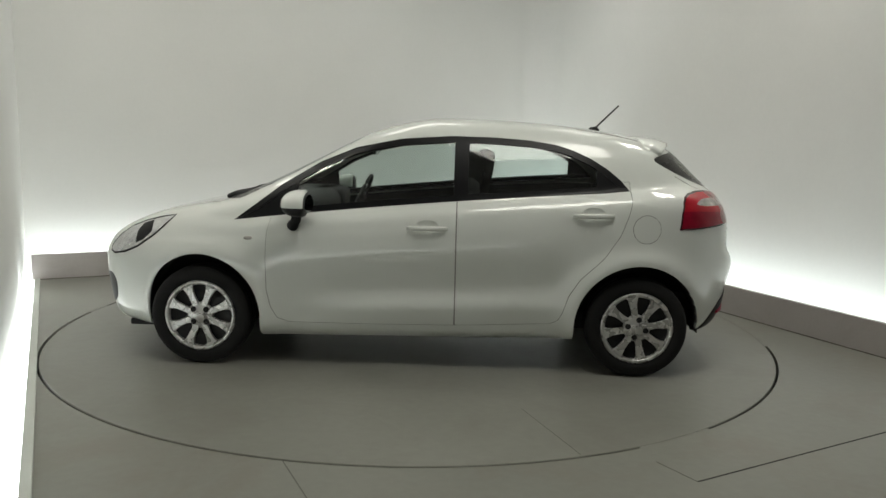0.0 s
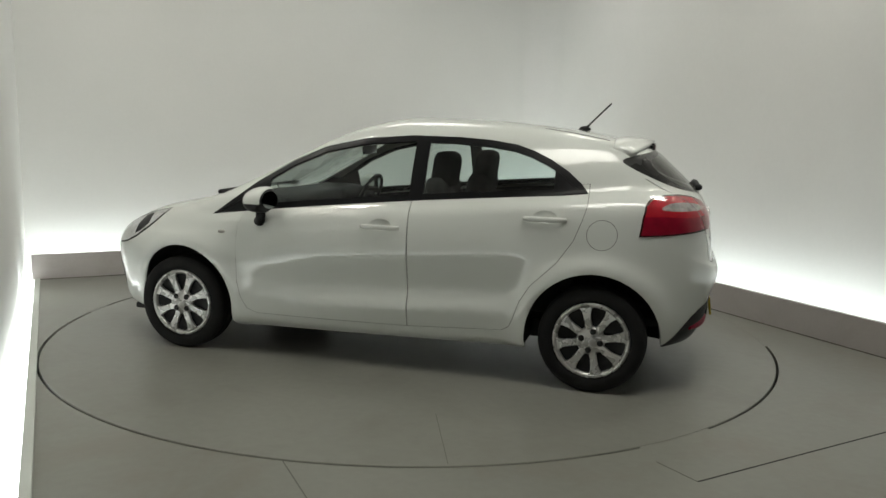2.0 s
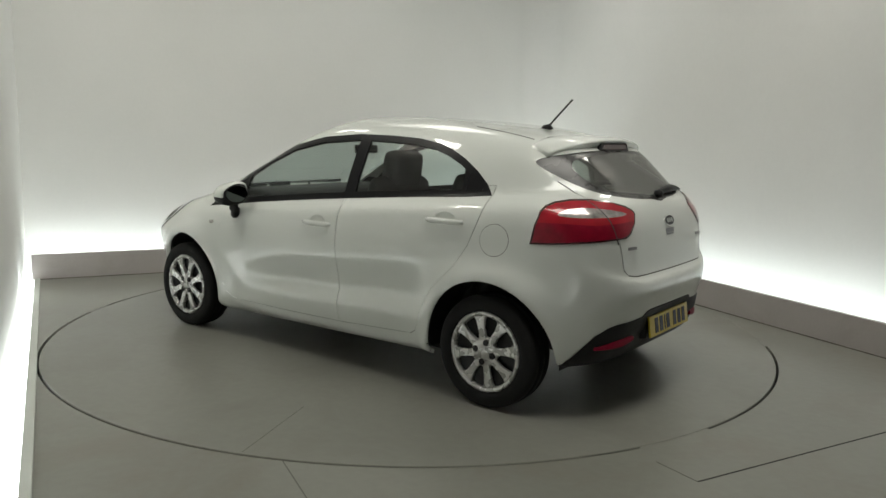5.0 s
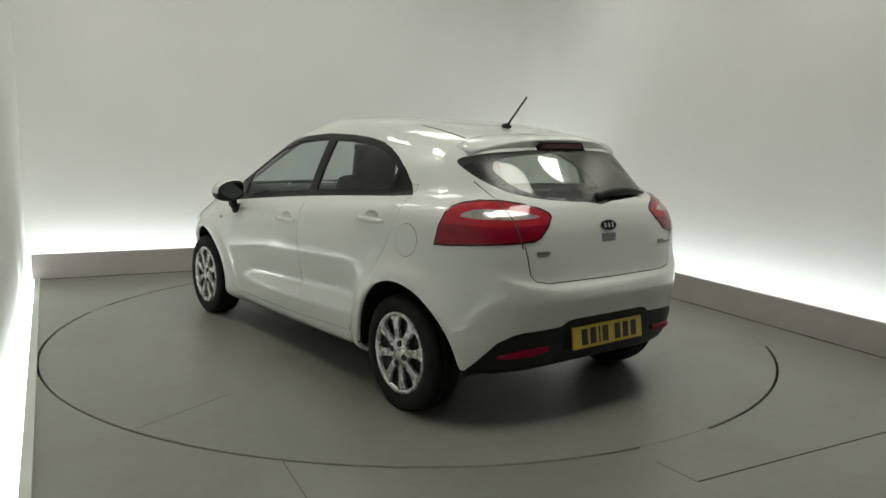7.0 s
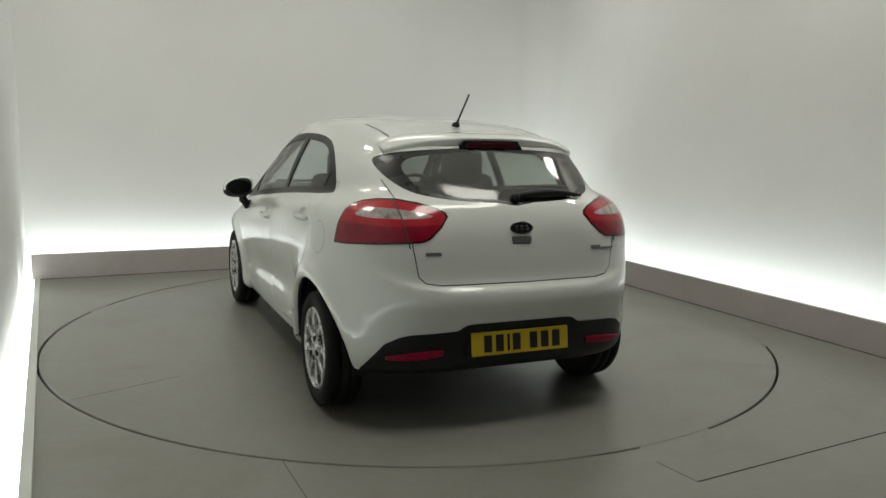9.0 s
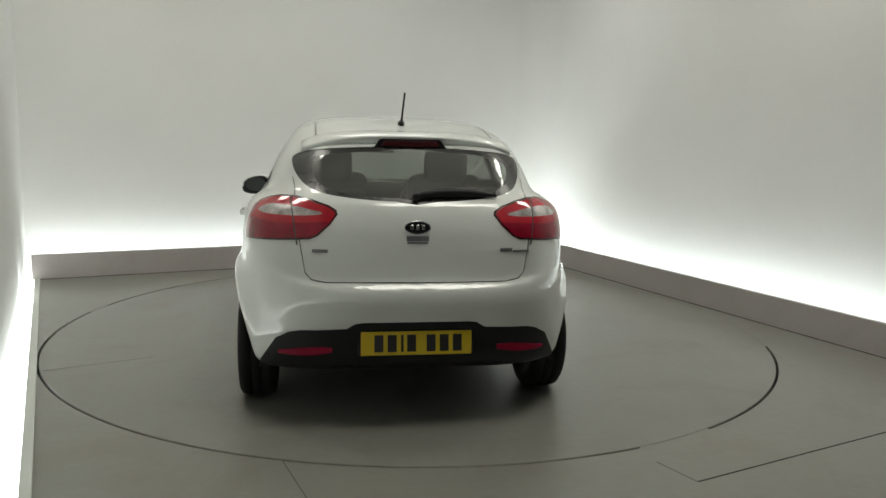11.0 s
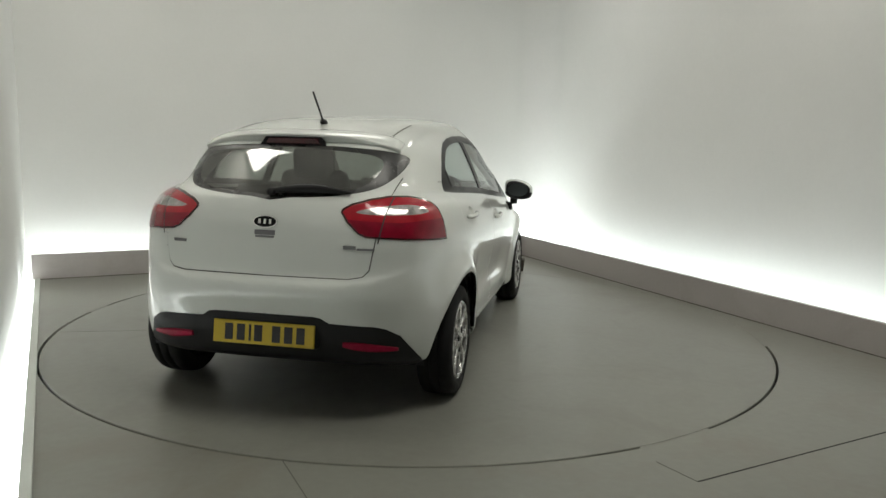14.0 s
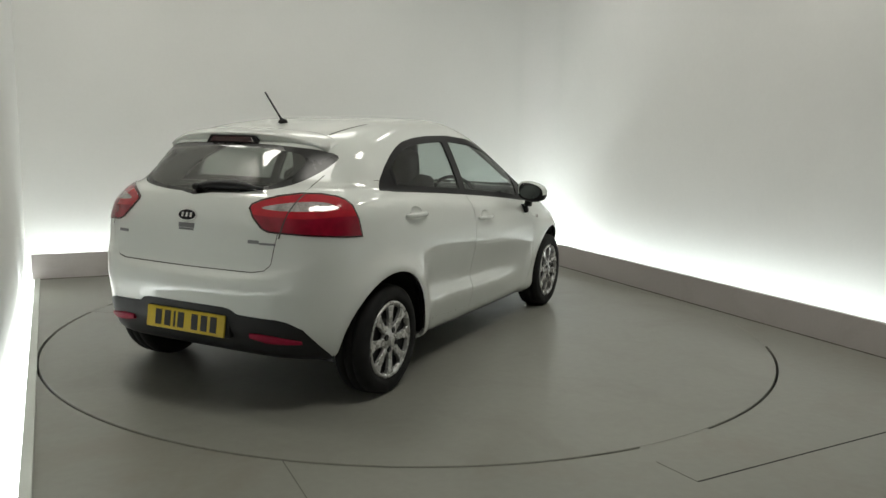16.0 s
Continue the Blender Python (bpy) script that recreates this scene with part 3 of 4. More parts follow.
def car():
    root = new("car")
    tagged(root, "white five-door hatchback car with silver wheel covers on the turntable", "car")
    sk = Skin()
    on_side = lambda c: c.y > 0.45
    behind = lambda c: c.x < -1.2
    # side windows
    low = [(x, belt(x)) for x in np.linspace(-1.222, 1.088, 16)][1:-1]
    outline = DLO + low
    dlo = sk.cut(outline, SIDEX, on_side)
    top = shrunk(outline, 0.036)

    def clip_poly(poly, x0, x1):
        """poly between two upright lines."""
        for s, lim in ((1, x0), (-1, x1)):
            out = []
            for p, q in zip(poly, poly[1:] + poly[:1]):
                dp, dq = s * (p[0] - lim), s * (q[0] - lim)
                if dp >= 0:
                    out.append(p)
                if dp * dq < 0:
                    t = dp / (dp - dq)
                    out.append((lim, p[1] + t * (q[1] - p[1])))
            poly = out
        return poly
    spans = (("front_window", -.200, .72), ("rear_window", -1.03, -.285), ("quarter_window", -1.3, -1.055), ("corner_window", .745, 1.3))
    panes = {n: sk.cut(clip_poly(top, a, b), SIDEX, on_side) for n, a, b in spans}
    panes = {n: sk.lift([f for f in fs if f.is_valid]) for n, fs in panes.items()}
    dlo = [f for f in sk.cut(outline, SIDEX, on_side) if f.is_valid]
    surround = sk.lift(dlo)
    # wheel openings
    for wx in WHEELS:
        sk.lift(sk.cut(arch_line(wx, 0.374), SIDEX, lambda c: c.y > 0.3)).free()
    # lamps
    tail_outline = [(-.495, .866), (-.515, .96), (-.545, 1.025), (-.575, 1.05), (-.62, 1.068), (-.70, 1.081), (-.80, 1.083), (-.90, 1.071), (-.99, 1.048), (-1.03, 1.028), (-1.042, 1.01), (-1.03, .965), (-.995, .915), (-.965, .899), (-.87, .892), (-.70, .880), (-.58, .870)]
    seam_line = [(.5435, .872), (.5500, .872), (.582, 1.078), (.5755, 1.078)]
    tail = sk.cut(tail_outline, CORNER, lambda c: c.x < -1.2 and c.y > 0.2)
    clear_outline = rounded([(-.62, 1.010), (-.67, 1.034), (-.75, 1.042), (-.84, 1.038), (-.92, 1.028), (-.985, 1.012), (-.93, 1.001), (-.80, .998), (-.68, 1.000)], 3)
    lamp_seam = sk.lift(sk.cut(seam_line, REARY, lambda c: c.x < -1.4 and c.y > 0.3))
    clear = sk.lift(sk.cut(clear_outline, CORNER, lambda c: c.x < -1.2 and c.y > 0.2))
    deep_outline = [(-.40, .80), (-.40, .968), (-.62, .972), (-.80, .964), (-.95, .972), (-1.10, .985), (-1.10, .80)]
    inner_outline = shrunk(tail_outline, 0.008)
    within = [f for f in sk.cut(inner_outline, CORNER, lambda c: c.x < -1.2 and c.y > 0.2) if f.is_valid]
    lens = sk.lift(within)
    sk.bm, keep = lens, sk.bm
    deep = sk.lift(sk.cut(deep_outline, CORNER, lambda c: True))
    sk.bm = keep
    tail = sk.lift([f for f in sk.cut(tail_outline, CORNER, lambda c: c.x < -1.2 and c.y > 0.2) if f.is_valid])
    nose_side = lambda c: c.x > 1.2 and c.y > 0.25
    head_outline = [(1.48, .866), (1.60, .845), (1.70, .818), (1.79, .782), (1.86, .72), (1.90, .665), (1.90, .63), (1.86, .618), (1.77, .636), (1.68, .675), (1.59, .74), (1.53, .80)]
    dark_outline = [(1.63, .822), (1.70, .800), (1.715, .76), (1.70, .695), (1.655, .715), (1.61, .765)]
    dark = sk.lift(sk.cut(dark_outline, SIDEX, nose_side))
    head = sk.lift(sk.cut(shrunk(head_outline, 0.010), SIDEX, nose_side))
    head_rim = sk.lift(sk.cut(head_outline, SIDEX, nose_side))
    fog_line = rounded([(1.97, .48), (1.90, .49), (1.868, .43), (1.885, .33), (1.94, .30), (1.985, .38)], 3)
    fog = sk.lift(sk.cut(fog_line, SIDEX, nose_side))
    screen_line = [(-.1, .985), (.40, .972), (.58, .965), (.655, .975), (.62, 1.06), (.565, 1.20), (.50, 1.33), (.44, 1.362), (-.1, 1.372)]
    screen = sk.lift(sk.cut(screen_line, REARY, lambda c: c.x > 0.3))
    recesses = []
    for hx, hz in HANDLES:
        ring = [(hx + .066 * math.cos(2 * math.pi * i / 24), hz + .008 + .034 * math.sin(2 * math.pi * i / 24)) for i in range(24)]
        recesses.append((hx, hz, sk.lift(sk.cut(ring, SIDEX, on_side))))
    # rear window, tailgate, bumper
    glass_line = rounded([(-.12, 1.066), (.10, 1.069), (.26, 1.078), (.40, 1.094), (.49, 1.118), (.548, 1.165), (.578, 1.22), (.572, 1.262), (.50, 1.290), (.36, 1.306), (.16, 1.316), (-.12, 1.318)], 3)
    pane_line = rounded([(-.12, 1.084), (.10, 1.086), (.26, 1.094), (.37, 1.110), (.44, 1.138), (.478, 1.185), (.484, 1.232), (.44, 1.268), (.33, 1.286), (.16, 1.296), (-.12, 1.299)], 3)
    rear_glass = sk.lift(sk.cut(pane_line, REARY, behind))
    glass_border = sk.lift(sk.cut(glass_line, REARY, behind))
    insert_line = [(-.1, .517), (.25, .517), (.285, .512), (.325, .487), (.54, .478), (.59, .466), (.648, .43), (.725, .30), (.745, .1), (-.1, .1)]
    insert = sk.lift(sk.cut(insert_line, REARY, behind))
    gate_line = [(-.1, .700), (.42, .704), (.485, .715), (.515, .745), (.535, .86), (.553, .98), (.562, 1.06), (.566, 1.12), (.580, 1.17), (.594, 1.22), (.590, 1.27), (.548, 1.31), (.525, 1.345), (.50, 1.40), (-.1, 1.40)]

    def panel(line, axis, where, gap=0.0032):
        """A panel inside line, and the dark gap round it."""
        inner = sk.lift(sk.cut(shrunk(line, gap), axis, where))
        seam = sk.lift(sk.cut(line, axis, where))
        return inner, seam
    gate, gate_seam = panel(gate_line, REARY, lambda c: c.x < -1.22, 0.005)
    belt_over = [(x, belt(x) + 0.06) for x in np.linspace(-.222, .86, 8)]
    front_line = [(.86, .90), (.883, .80), (.888, .62), (.883, .46), (.862, .36), (.825, .29), (.76, .262), (.30, .264), (-.222, .272)] + belt_over
    front_door, front_seam = panel(front_line, SIDEX, on_side)
    back_over = [(x, belt(x) + 0.06) for x in np.linspace(-1.225, -.2225, 8)]
    back_line = [(-.2225, .272), (-.78, .300), (-.825, .325), (-.852, .38), (-.880, .47), (-.945, .575), (-1.08, .705), (-1.165, .83), (-1.21, .95), (-1.228, 1.02)] + back_over
    rear_door, rear_seam = panel(back_line, SIDEX, on_side)
    cap_line = [(-1.312 + .082 * math.cos(2 * math.pi * i / 28), .868 + .082 * math.sin(2 * math.pi * i / 28)) for i in range(28)]
    cap, cap_seam = panel(cap_line, SIDEX, on_side, 0.003)

    # painted body, with turned-in edges
    shell = sk.bm.copy()
    sk.piece(shell, "body_shell", PAINT, root, "glossy white painted body", both=True, thick=0.02)
    inner = sk.bm.copy()
    for piece in (front_door, rear_door, gate):
        me = bpy.data.meshes.new("tmp")
        piece.to_mesh(me)
        inner.from_mesh(me)
        bpy.data.meshes.remove(me)
    upper = inner.copy()
    bmesh.ops.delete(upper, geom=[f for f in upper.faces if f.calc_center_median().z < 1.06], context="FACES")
    bmesh.ops.delete(inner, geom=[f for f in inner.faces if f.calc_center_median().z >= 1.06], context="FACES")
    sk.piece(upper, "headliner", LINER, root, "light grey roof lining", out=-0.03, both=True)
    sk.piece(inner, "interior_trim", DASH, root, "dark grey plastic interior lining", out=-0.035, both=True)
    for mirror in (False, True):
        f = sk.piece(front_door, "front_door", PAINT, root, "closed white painted front door", mirror=mirror, thick=0.012)
        r = sk.piece(rear_door, "rear_door", PAINT, root, "closed white painted rear door", mirror=mirror, thick=0.012)
        for seam, door in ((front_seam, f), (rear_seam, r)):
            sk.piece(seam, "door_seal", SEAM, door, "dark gap round the door", out=-0.004, mirror=mirror)
        c = sk.piece(cap, "fuel_flap" if not mirror else "blank", PAINT, root, "round white fuel flap" if not mirror else "", mirror=mirror)
        s = sk.piece(cap_seam, "flap_gap", SEAM if not mirror else PAINT, c, mirror=mirror, out=-0.002 if not mirror else 0)
        if mirror:
            c.name, s.name = "body_panel", "body_panel_edge"
        sk.piece(surround, "window_surround", GLOSSBLACK, root, "black side window surround", mirror=mirror, thick=0.015)
        sk.piece(panes["front_window"], "window", WINDOW, f, "clear door window", out=-0.004, mirror=mirror)
        sk.piece(panes["rear_window"], "window", WINDOW, r, "clear door window", out=-0.004, mirror=mirror)
        sk.piece(panes["quarter_window"], "quarter_panel", GLOSSBLACK, r, "black quarter panel", out=-0.003, mirror=mirror)
        sk.piece(panes["corner_window"], "corner_window", GLOSSBLACK, root, "black mirror base panel", out=-0.004, mirror=mirror)
        t = sk.piece(tail, "tail_lamp", BRAKERED, root, "red tail lamp with clear band and dark rim", out=0.004, mirror=mirror, thick=0.02)
        sk.piece(lens, "upper_lens", RED, t, "bright red upper lens", out=0.005, mirror=mirror)
        sk.piece(deep, "lower_lens", DEEPRED, t, "deep red lower lens", out=0.005, mirror=mirror)
        sk.piece(clear, "clear_band", CLEAR, t, "clear reversing lamp band", out=0.005, mirror=mirror)
        sk.piece(lamp_seam, "lamp_gap", GAP, t, "dark gap across the lamp", out=0.0045, mirror=mirror)
        for (hx, hz, bowl), door in zip(recesses, (f, r)):
            sk.piece(sunk(bowl, hx, hz), "handle_recess", PAINT, door, "shallow handle recess", mirror=mirror, own=True)
            part("handle", handle_bar(sk, hx, hz, -1 if mirror else 1), PAINT, door, "white painted pull handle", smooth=True)
        sk.piece(fog, "fog_lamp_bezel", BLACK, root, "black fog lamp recess", out=0.001, mirror=mirror)
        h = sk.piece(head, "headlamp", LAMPGREY, root, "swept-back clear headlamp", out=0.003, mirror=mirror, thick=0.02)
        sk.piece(head_rim, "lamp_surround", GLOSSBLACK, h, "thin dark lamp surround", out=0.001, mirror=mirror)
        sk.piece(dark, "lamp_projector", GLOSSBLACK, h, "dark lamp projector bezel", out=0.002, mirror=mirror)
    sk.piece(screen, "windscreen", WINDOW, root, "clear front windscreen", out=-0.004, both=True)
    g = sk.piece(gate, "tailgate", PAINT, root, "closed white painted tailgate", both=True, thick=0.012)
    edge = gate_seam.copy()
    bmesh.ops.delete(edge, geom=[f for f in edge.faces if f.calc_center_median().z < 1.16], context="FACES")
    bmesh.ops.delete(gate_seam, geom=[f for f in gate_seam.faces if f.calc_center_median().z >= 1.16], context="FACES")
    upper = gate_seam.copy()
    bmesh.ops.delete(upper, geom=[f for f in upper.faces if f.calc_center_median().z < .97], context="FACES")
    bmesh.ops.delete(gate_seam, geom=[f for f in gate_seam.faces if f.calc_center_median().z >= .97], context="FACES")
    sk.piece(gate_seam, "tailgate_seal", GAP, g, "dark gap round the tailgate", out=-0.004, both=True)
    for mirror in (False, True):
        sk.piece(upper, "upper_seal", GAP, g, "dark gap above the tail lamp", out=-0.004, mirror=mirror)
        sk.piece(edge, "tailgate_edge", PAINT, g, mirror=mirror)
    sk.piece(rear_glass, "rear_window", REARGLASS, g, "tinted rear window", out=-0.003, both=True)
    sk.piece(glass_border, "window_border", BORDER, g, "black printed window border", out=-0.003, both=True)
    b = sk.piece(insert, "bumper_insert", BLACK, root, "black plastic lower rear bumper", out=0.004, both=True, thick=0.02)
    return root, sk, g, b


def fit_wheels(root, sk):
    tyre_profile = [(.205, -.075), (.215, -.088), (.24, -.094), (.272, -.090), (.288, -.078), (.293, -.06), (.2945, -.03), (.289, -.028), (.289, -.022), (.2955, -.02), (.2955, .02), (.289, .022), (.289, .028), (.2945, .03), (.293, .06), (.288, .078), (.272, .090), (.24, .094), (.215, .088), (.205, .075), (.205, -.075)]

    def wheel():
        hub = new("wheel")
        hub.parent = root
        part("tyre", lathe(tyre_profile, 64), RUBBER, hub, "black rubber tyre", smooth=True)
        part("rim_well", lathe([(0, .055), (.10, .055), (.19, .062), (.203, .076), (.203, -.076), (0, -.05)], 48), BLACK, hub, "dark wheel well behind the cover", smooth=True)
        cover = part("wheel_cover", lathe([(.182, .070), (.187, .084), (.197, .091), (.206, .089), (.211, .080), (.2, .066), (.182, .066), (.182, .070)], 64), SILVER, hub, "silver eight-spoke wheel cover", smooth=True)
        part("hub_cap", lathe([(0, .094), (.03, .095), (.035, .090), (.050, .088), (.066, .085), (.078, .078), (.078, .062), (0, .062)], 40), SILVER, cover, "silver hub", smooth=True)
        for k in range(8):
            a = 2 * math.pi * (k + 0.5) / 8
            poly = [(.060, -.020), (.11, -.0185), (.145, -.0215), (.168, -.028), (.187, -.040), (.187, .040), (.168, .028), (.145, .0215), (.11, .0185), (.060, .020)]
            bm = prism(poly, 0.022, 0.004)
            for v in bm.verts:
                v.co.y += 0.064 - 0.10 * max(0, abs(v.co.z) - 0.012) + 0.02 * (v.co.x - .06)
            bmesh.ops.rotate(bm, verts=bm.verts, cent=(0, 0, 0), matrix=Matrix.Rotation(a, 3, "Y"))
            part("spoke", bm, SILVER, cover)
        for k in range(4):
            a = 2 * math.pi * (k + 0.5) / 4
            nut = lathe([(0, .0915), (.007, .0935), (.010, .0935), (.0155, .0925), (.017, .088), (.017, .078), (0, .078)], 12)
            part("wheel_nut", nut, BLACK, cover, "dark wheel nut", local=Matrix.Translation((.052 * math.cos(a), 0, .052 * math.sin(a))))
        return hub
    first = wheel()
    first.matrix_local = pose(WHEELS[0], .762, WHEEL_Z + .004)
    for x, y, turn, roll in ((WHEELS[1], .757, 0, 33), (WHEELS[0], -.762, 180, 12), (WHEELS[1], -.757, 180, 22)):
        copy_thing(first, pose(x, y, WHEEL_Z + .004, 0, roll, turn))
    # arch linings
    for wx in WHEELS:
        for s in (1, -1):
            bm = bmesh.new()
            prof = []
            for k in range(25):
                a = radians(-6 + 192 * k / 24)
                c, z = wx + (.364 if wx > 0 else .378) * math.cos(a), WHEEL_Z + .382 * math.sin(a)
                lip = sk.side(c, max(z, .33))
                edge = min(.818, lip.y - .022) if lip else .66
                prof.append([bm.verts.new((c, s * y, z)) for y in (.50, .60, edge)] + [bm.verts.new((wx + .05 * math.cos(a), s * .48, WHEEL_Z + .05 * math.sin(a)))])
            for a, b in zip(prof, prof[1:]):
                bm.faces.new((a[0], b[0], b[1], a[1]))
                bm.faces.new((a[1], b[1], b[2], a[2]))
                bm.faces.new((a[3], b[3], b[0], a[0]))
            part("arch_liner", bm, BLACK, root, "black wheel arch liner", smooth=True)
    return first


def underside(root):
    bm = bmesh.new()
    add_box(bm, (-1.30, -.50, .20), (1.85, .50, .30))
    add_box(bm, (-1.74, -.50, .32), (-1.25, .50, .36))
    add_box(bm, (-.90, -.72, .215), (.90, .72, .30))
    part("floor_pan", bm, BLACK, root, "dark underbody")
    # silencer, axle beam and flaps seen low behind the bumper
    part("silencer", tube([(-1.55, -.35, .33), (-1.55, .30, .33)], [.07, .07], 14), BLACK, root, "dark exhaust silencer", smooth=True)
    part("axle_beam", box((-1.34, -.66, .20), (-1.24, .66, .28), .02), BLACK, root, "dark rear axle beam")
    part("front_lip", box((1.60, -.62, .165), (1.80, .62, .205), .01), BLACK, root, "black front air dam")


def rear_details(root, sk, gate, bumper):
    # roof spoiler: an overhanging lip above the rear window
    bm = bmesh.new()
    rings = []
    n = 25
    for i in range(n):
        t = i / (n - 1) * 2 - 1
        y = 0.535 * t
        ya = abs(y)
        front_x = -1.315
        tip_x = -1.535 + .10 * abs(t) ** 3.2
        tip_z = 1.370 - .068 * abs(t) ** 2.8
        p0 = sk.down(front_x, ya)
        z0 = p0.z if p0 else 1.36
        pts = [(front_x, z0 - .006), (front_x - .02, z0 + .0035)]
        for k in (0.35, 0.7, 0.94):
            x = front_x + (tip_x - front_x) * k
            pts.append((x, (z0 + .004) * (1 - k) + tip_z * k + .014 * math.sin(math.pi * k)))
        pts += [(tip_x, tip_z - .003), (tip_x + .003, tip_z - .010), (tip_x + .020, tip_z - .036), (tip_x + .042, tip_z - .060), (tip_x + .085, tip_z - .072), (front_x - .05, z0 - .05)]
        rings.append([bm.verts.new((x, y, z)) for x, z in pts])
    for a, b in zip(rings, rings[1:]):
        for k in range(len(a)):
            bm.faces.new((a[k], a[(k + 1) % len(a)], b[(k + 1) % len(a)], b[k]))
    bm.faces.new(rings[0])
    bm.faces.new(rings[-1])
    bmesh.ops.recalc_face_normals(bm, faces=bm.faces)
    sp = part("spoiler", bm, PAINT, root, "white roof spoiler above the rear window", smooth=True)
    part("brake_lamp", prism([(-.150, 1.318), (.150, 1.318), (.130, 1.346), (-.130, 1.346)], .05, .004), BRAKERED, sp, "dark red high brake lamp", local=Matrix.Translation((-1.543, 0, 0)) @ pose(0, 0, 0, 0, 0, -90))
    part("brake_lamp_bezel", prism([(-.185, 1.306), (.185, 1.306), (.150, 1.354), (-.150, 1.354)], .05, .004), GLOSSBLACK, sp, "black brake lamp bezel", local=Matrix.Translation((-1.538, 0, 0)) @ pose(0, 0, 0, 0, 0, -90))
    # rear wiper parked along the foot of the window
    w = new("rear_wiper")
    w.parent = root
    w.matrix_local = Matrix.Identity(4)
    pts, rad = [], []
    for i in range(12):
        y = .01 - .40 * i / 11
        p = sk.rear(abs(y), 1.098 + .014 * math.sin(math.pi * i / 11))
        pts.append((p.x - .022, y, p.z))
        rad.append(.009 + .014 * math.sin(math.pi * min(1, i / 10)))
    part("wiper_blade", tube(pts, rad, 10), BLACK, w, "black wiper blade and arm", smooth=True)
    part("wiper_pivot", tube([(-1.79, 0, 1.092), (-1.820, 0, 1.096), (-1.829, 0, 1.097)], [.020, .018, .009], 14), BLACK, w, "black wiper pivot cap", smooth=True)
    # badge, lettering bars
    def on_gate(name, poly, y, z, depth, material, label="", parent=gate, out=.001):
        p = sk.rear(abs(y), z)
        n = sk.smooth_normal(p)
        if y < 0:
            n = Vector((n.x, -n.y, n.z))
        at = Vector((p.x, y, z))
        fwd = n
        side = Vector((0, 0, 1)).cross(fwd).normalized()
        up = fwd.cross(side)
        m = Matrix([[-side.x, fwd.x, up.x, at.x + fwd.x * out], [-side.y, fwd.y, up.y, at.y + fwd.y * out], [-side.z, fwd.z, up.z, at.z + fwd.z * out], [0, 0, 0, 1]])
        return part(name, prism(poly, depth, min(.0015, depth / 4)), material, parent, label, local=m)
    oval = lambda a, b, k=32: [(a * math.cos(2 * math.pi * i / k), b * math.sin(2 * math.pi * i / k)) for i in range(k)]
    bar = lambda a, b: [(-a, -b), (a, -b), (a, b), (-a, b)]
    on_gate("badge", oval(.062, .031), 0, .955, .006, CHROME, "oval chrome-rimmed badge")
    on_gate("badge_field", oval(.056, .026), 0, .955, .0075, GLOSSBLACK, "black badge field")
    for y in (-.027, 0, .027):
        on_gate("badge_mark", bar(.007, .012), y, .955, .009, CHROME)
    on_gate("sticker", bar(.052, .012), 0, .905, .002, GREYINK, "small grey lettering bar")
    on_gate("sticker_line", bar(.048, .005), 0, .886, .002, GREYINK)
    on_gate("model_lettering", bar(.036, .0075), .445, .848, .003, GREYINK, "small grey model lettering bar")
    on_gate("trim_lettering", bar(.030, .0085), -.42, .852, .003, GREYINK, "small grey lettering bar")
    on_gate("trim_lettering", bar(.042, .005), -.495, .845, .003, GREYINK)
    # number plate with unreadable bars
    tilt = Matrix.Translation((-1.902, 0, .418)) @ pose(0, 0, 0, 0, 8, 0) @ pose(0, 0, 0, 0, 0, -90)
    part("plate_recess", box((-1.895, -.275, .352), (-1.80, .275, .490), .018), BLACK, bumper, "black plate recess")
    plate = part("number_plate", box((-.26, -.012, -.0555), (.26, 0, .0555), .004), PLATE, bumper, "yellow number plate with black bars", local=tilt @ pose(0, 0, 0, 0, 0, 0))
    x = -.198
    for i, (w, skip) in enumerate(((.042, .020), (.042, .020), (.012, .016), (.042, .050), (.042, .020), (.042, .020), (.042, 0))):
        part("plate_bar", box((x, -.0142, -.0395), (x + w, -.0115, .0395), .001), INK, plate, "")
        x += w + skip
    # reflectors in the bumper
    for s in (1, -1):
        a = [sk.rear(.390 + .25 * i / 8, .385 - .022 * (i / 8)) for i in range(9)]
        bm = bmesh.new()
        rows = []
        for i, p in enumerate(a):
            h = .024 * (1 - .35 * i / 8) * (.35 + .65 * math.sin(math.pi * (i + .8) / 9.6))
            rows.append([bm.verts.new((p.x - d, s * p.y, p.z + q)) for d, q in ((-.01, -h), (.013, -h), (.018, -h * .6), (.018, h * .6), (.013, h), (-.01, h))])
        for p, q in zip(rows, rows[1:]):
            for k in range(6):
                bm.faces.new((p[k], p[(k + 1) % 6], q[(k + 1) % 6], q[k]))
        bm.faces.new(rows[0])
        bm.faces.new(rows[-1])
        bmesh.ops.recalc_face_normals(bm, faces=bm.faces)
        part("reflector", bm, DARKRED, bumper, "long dark red rear reflector")


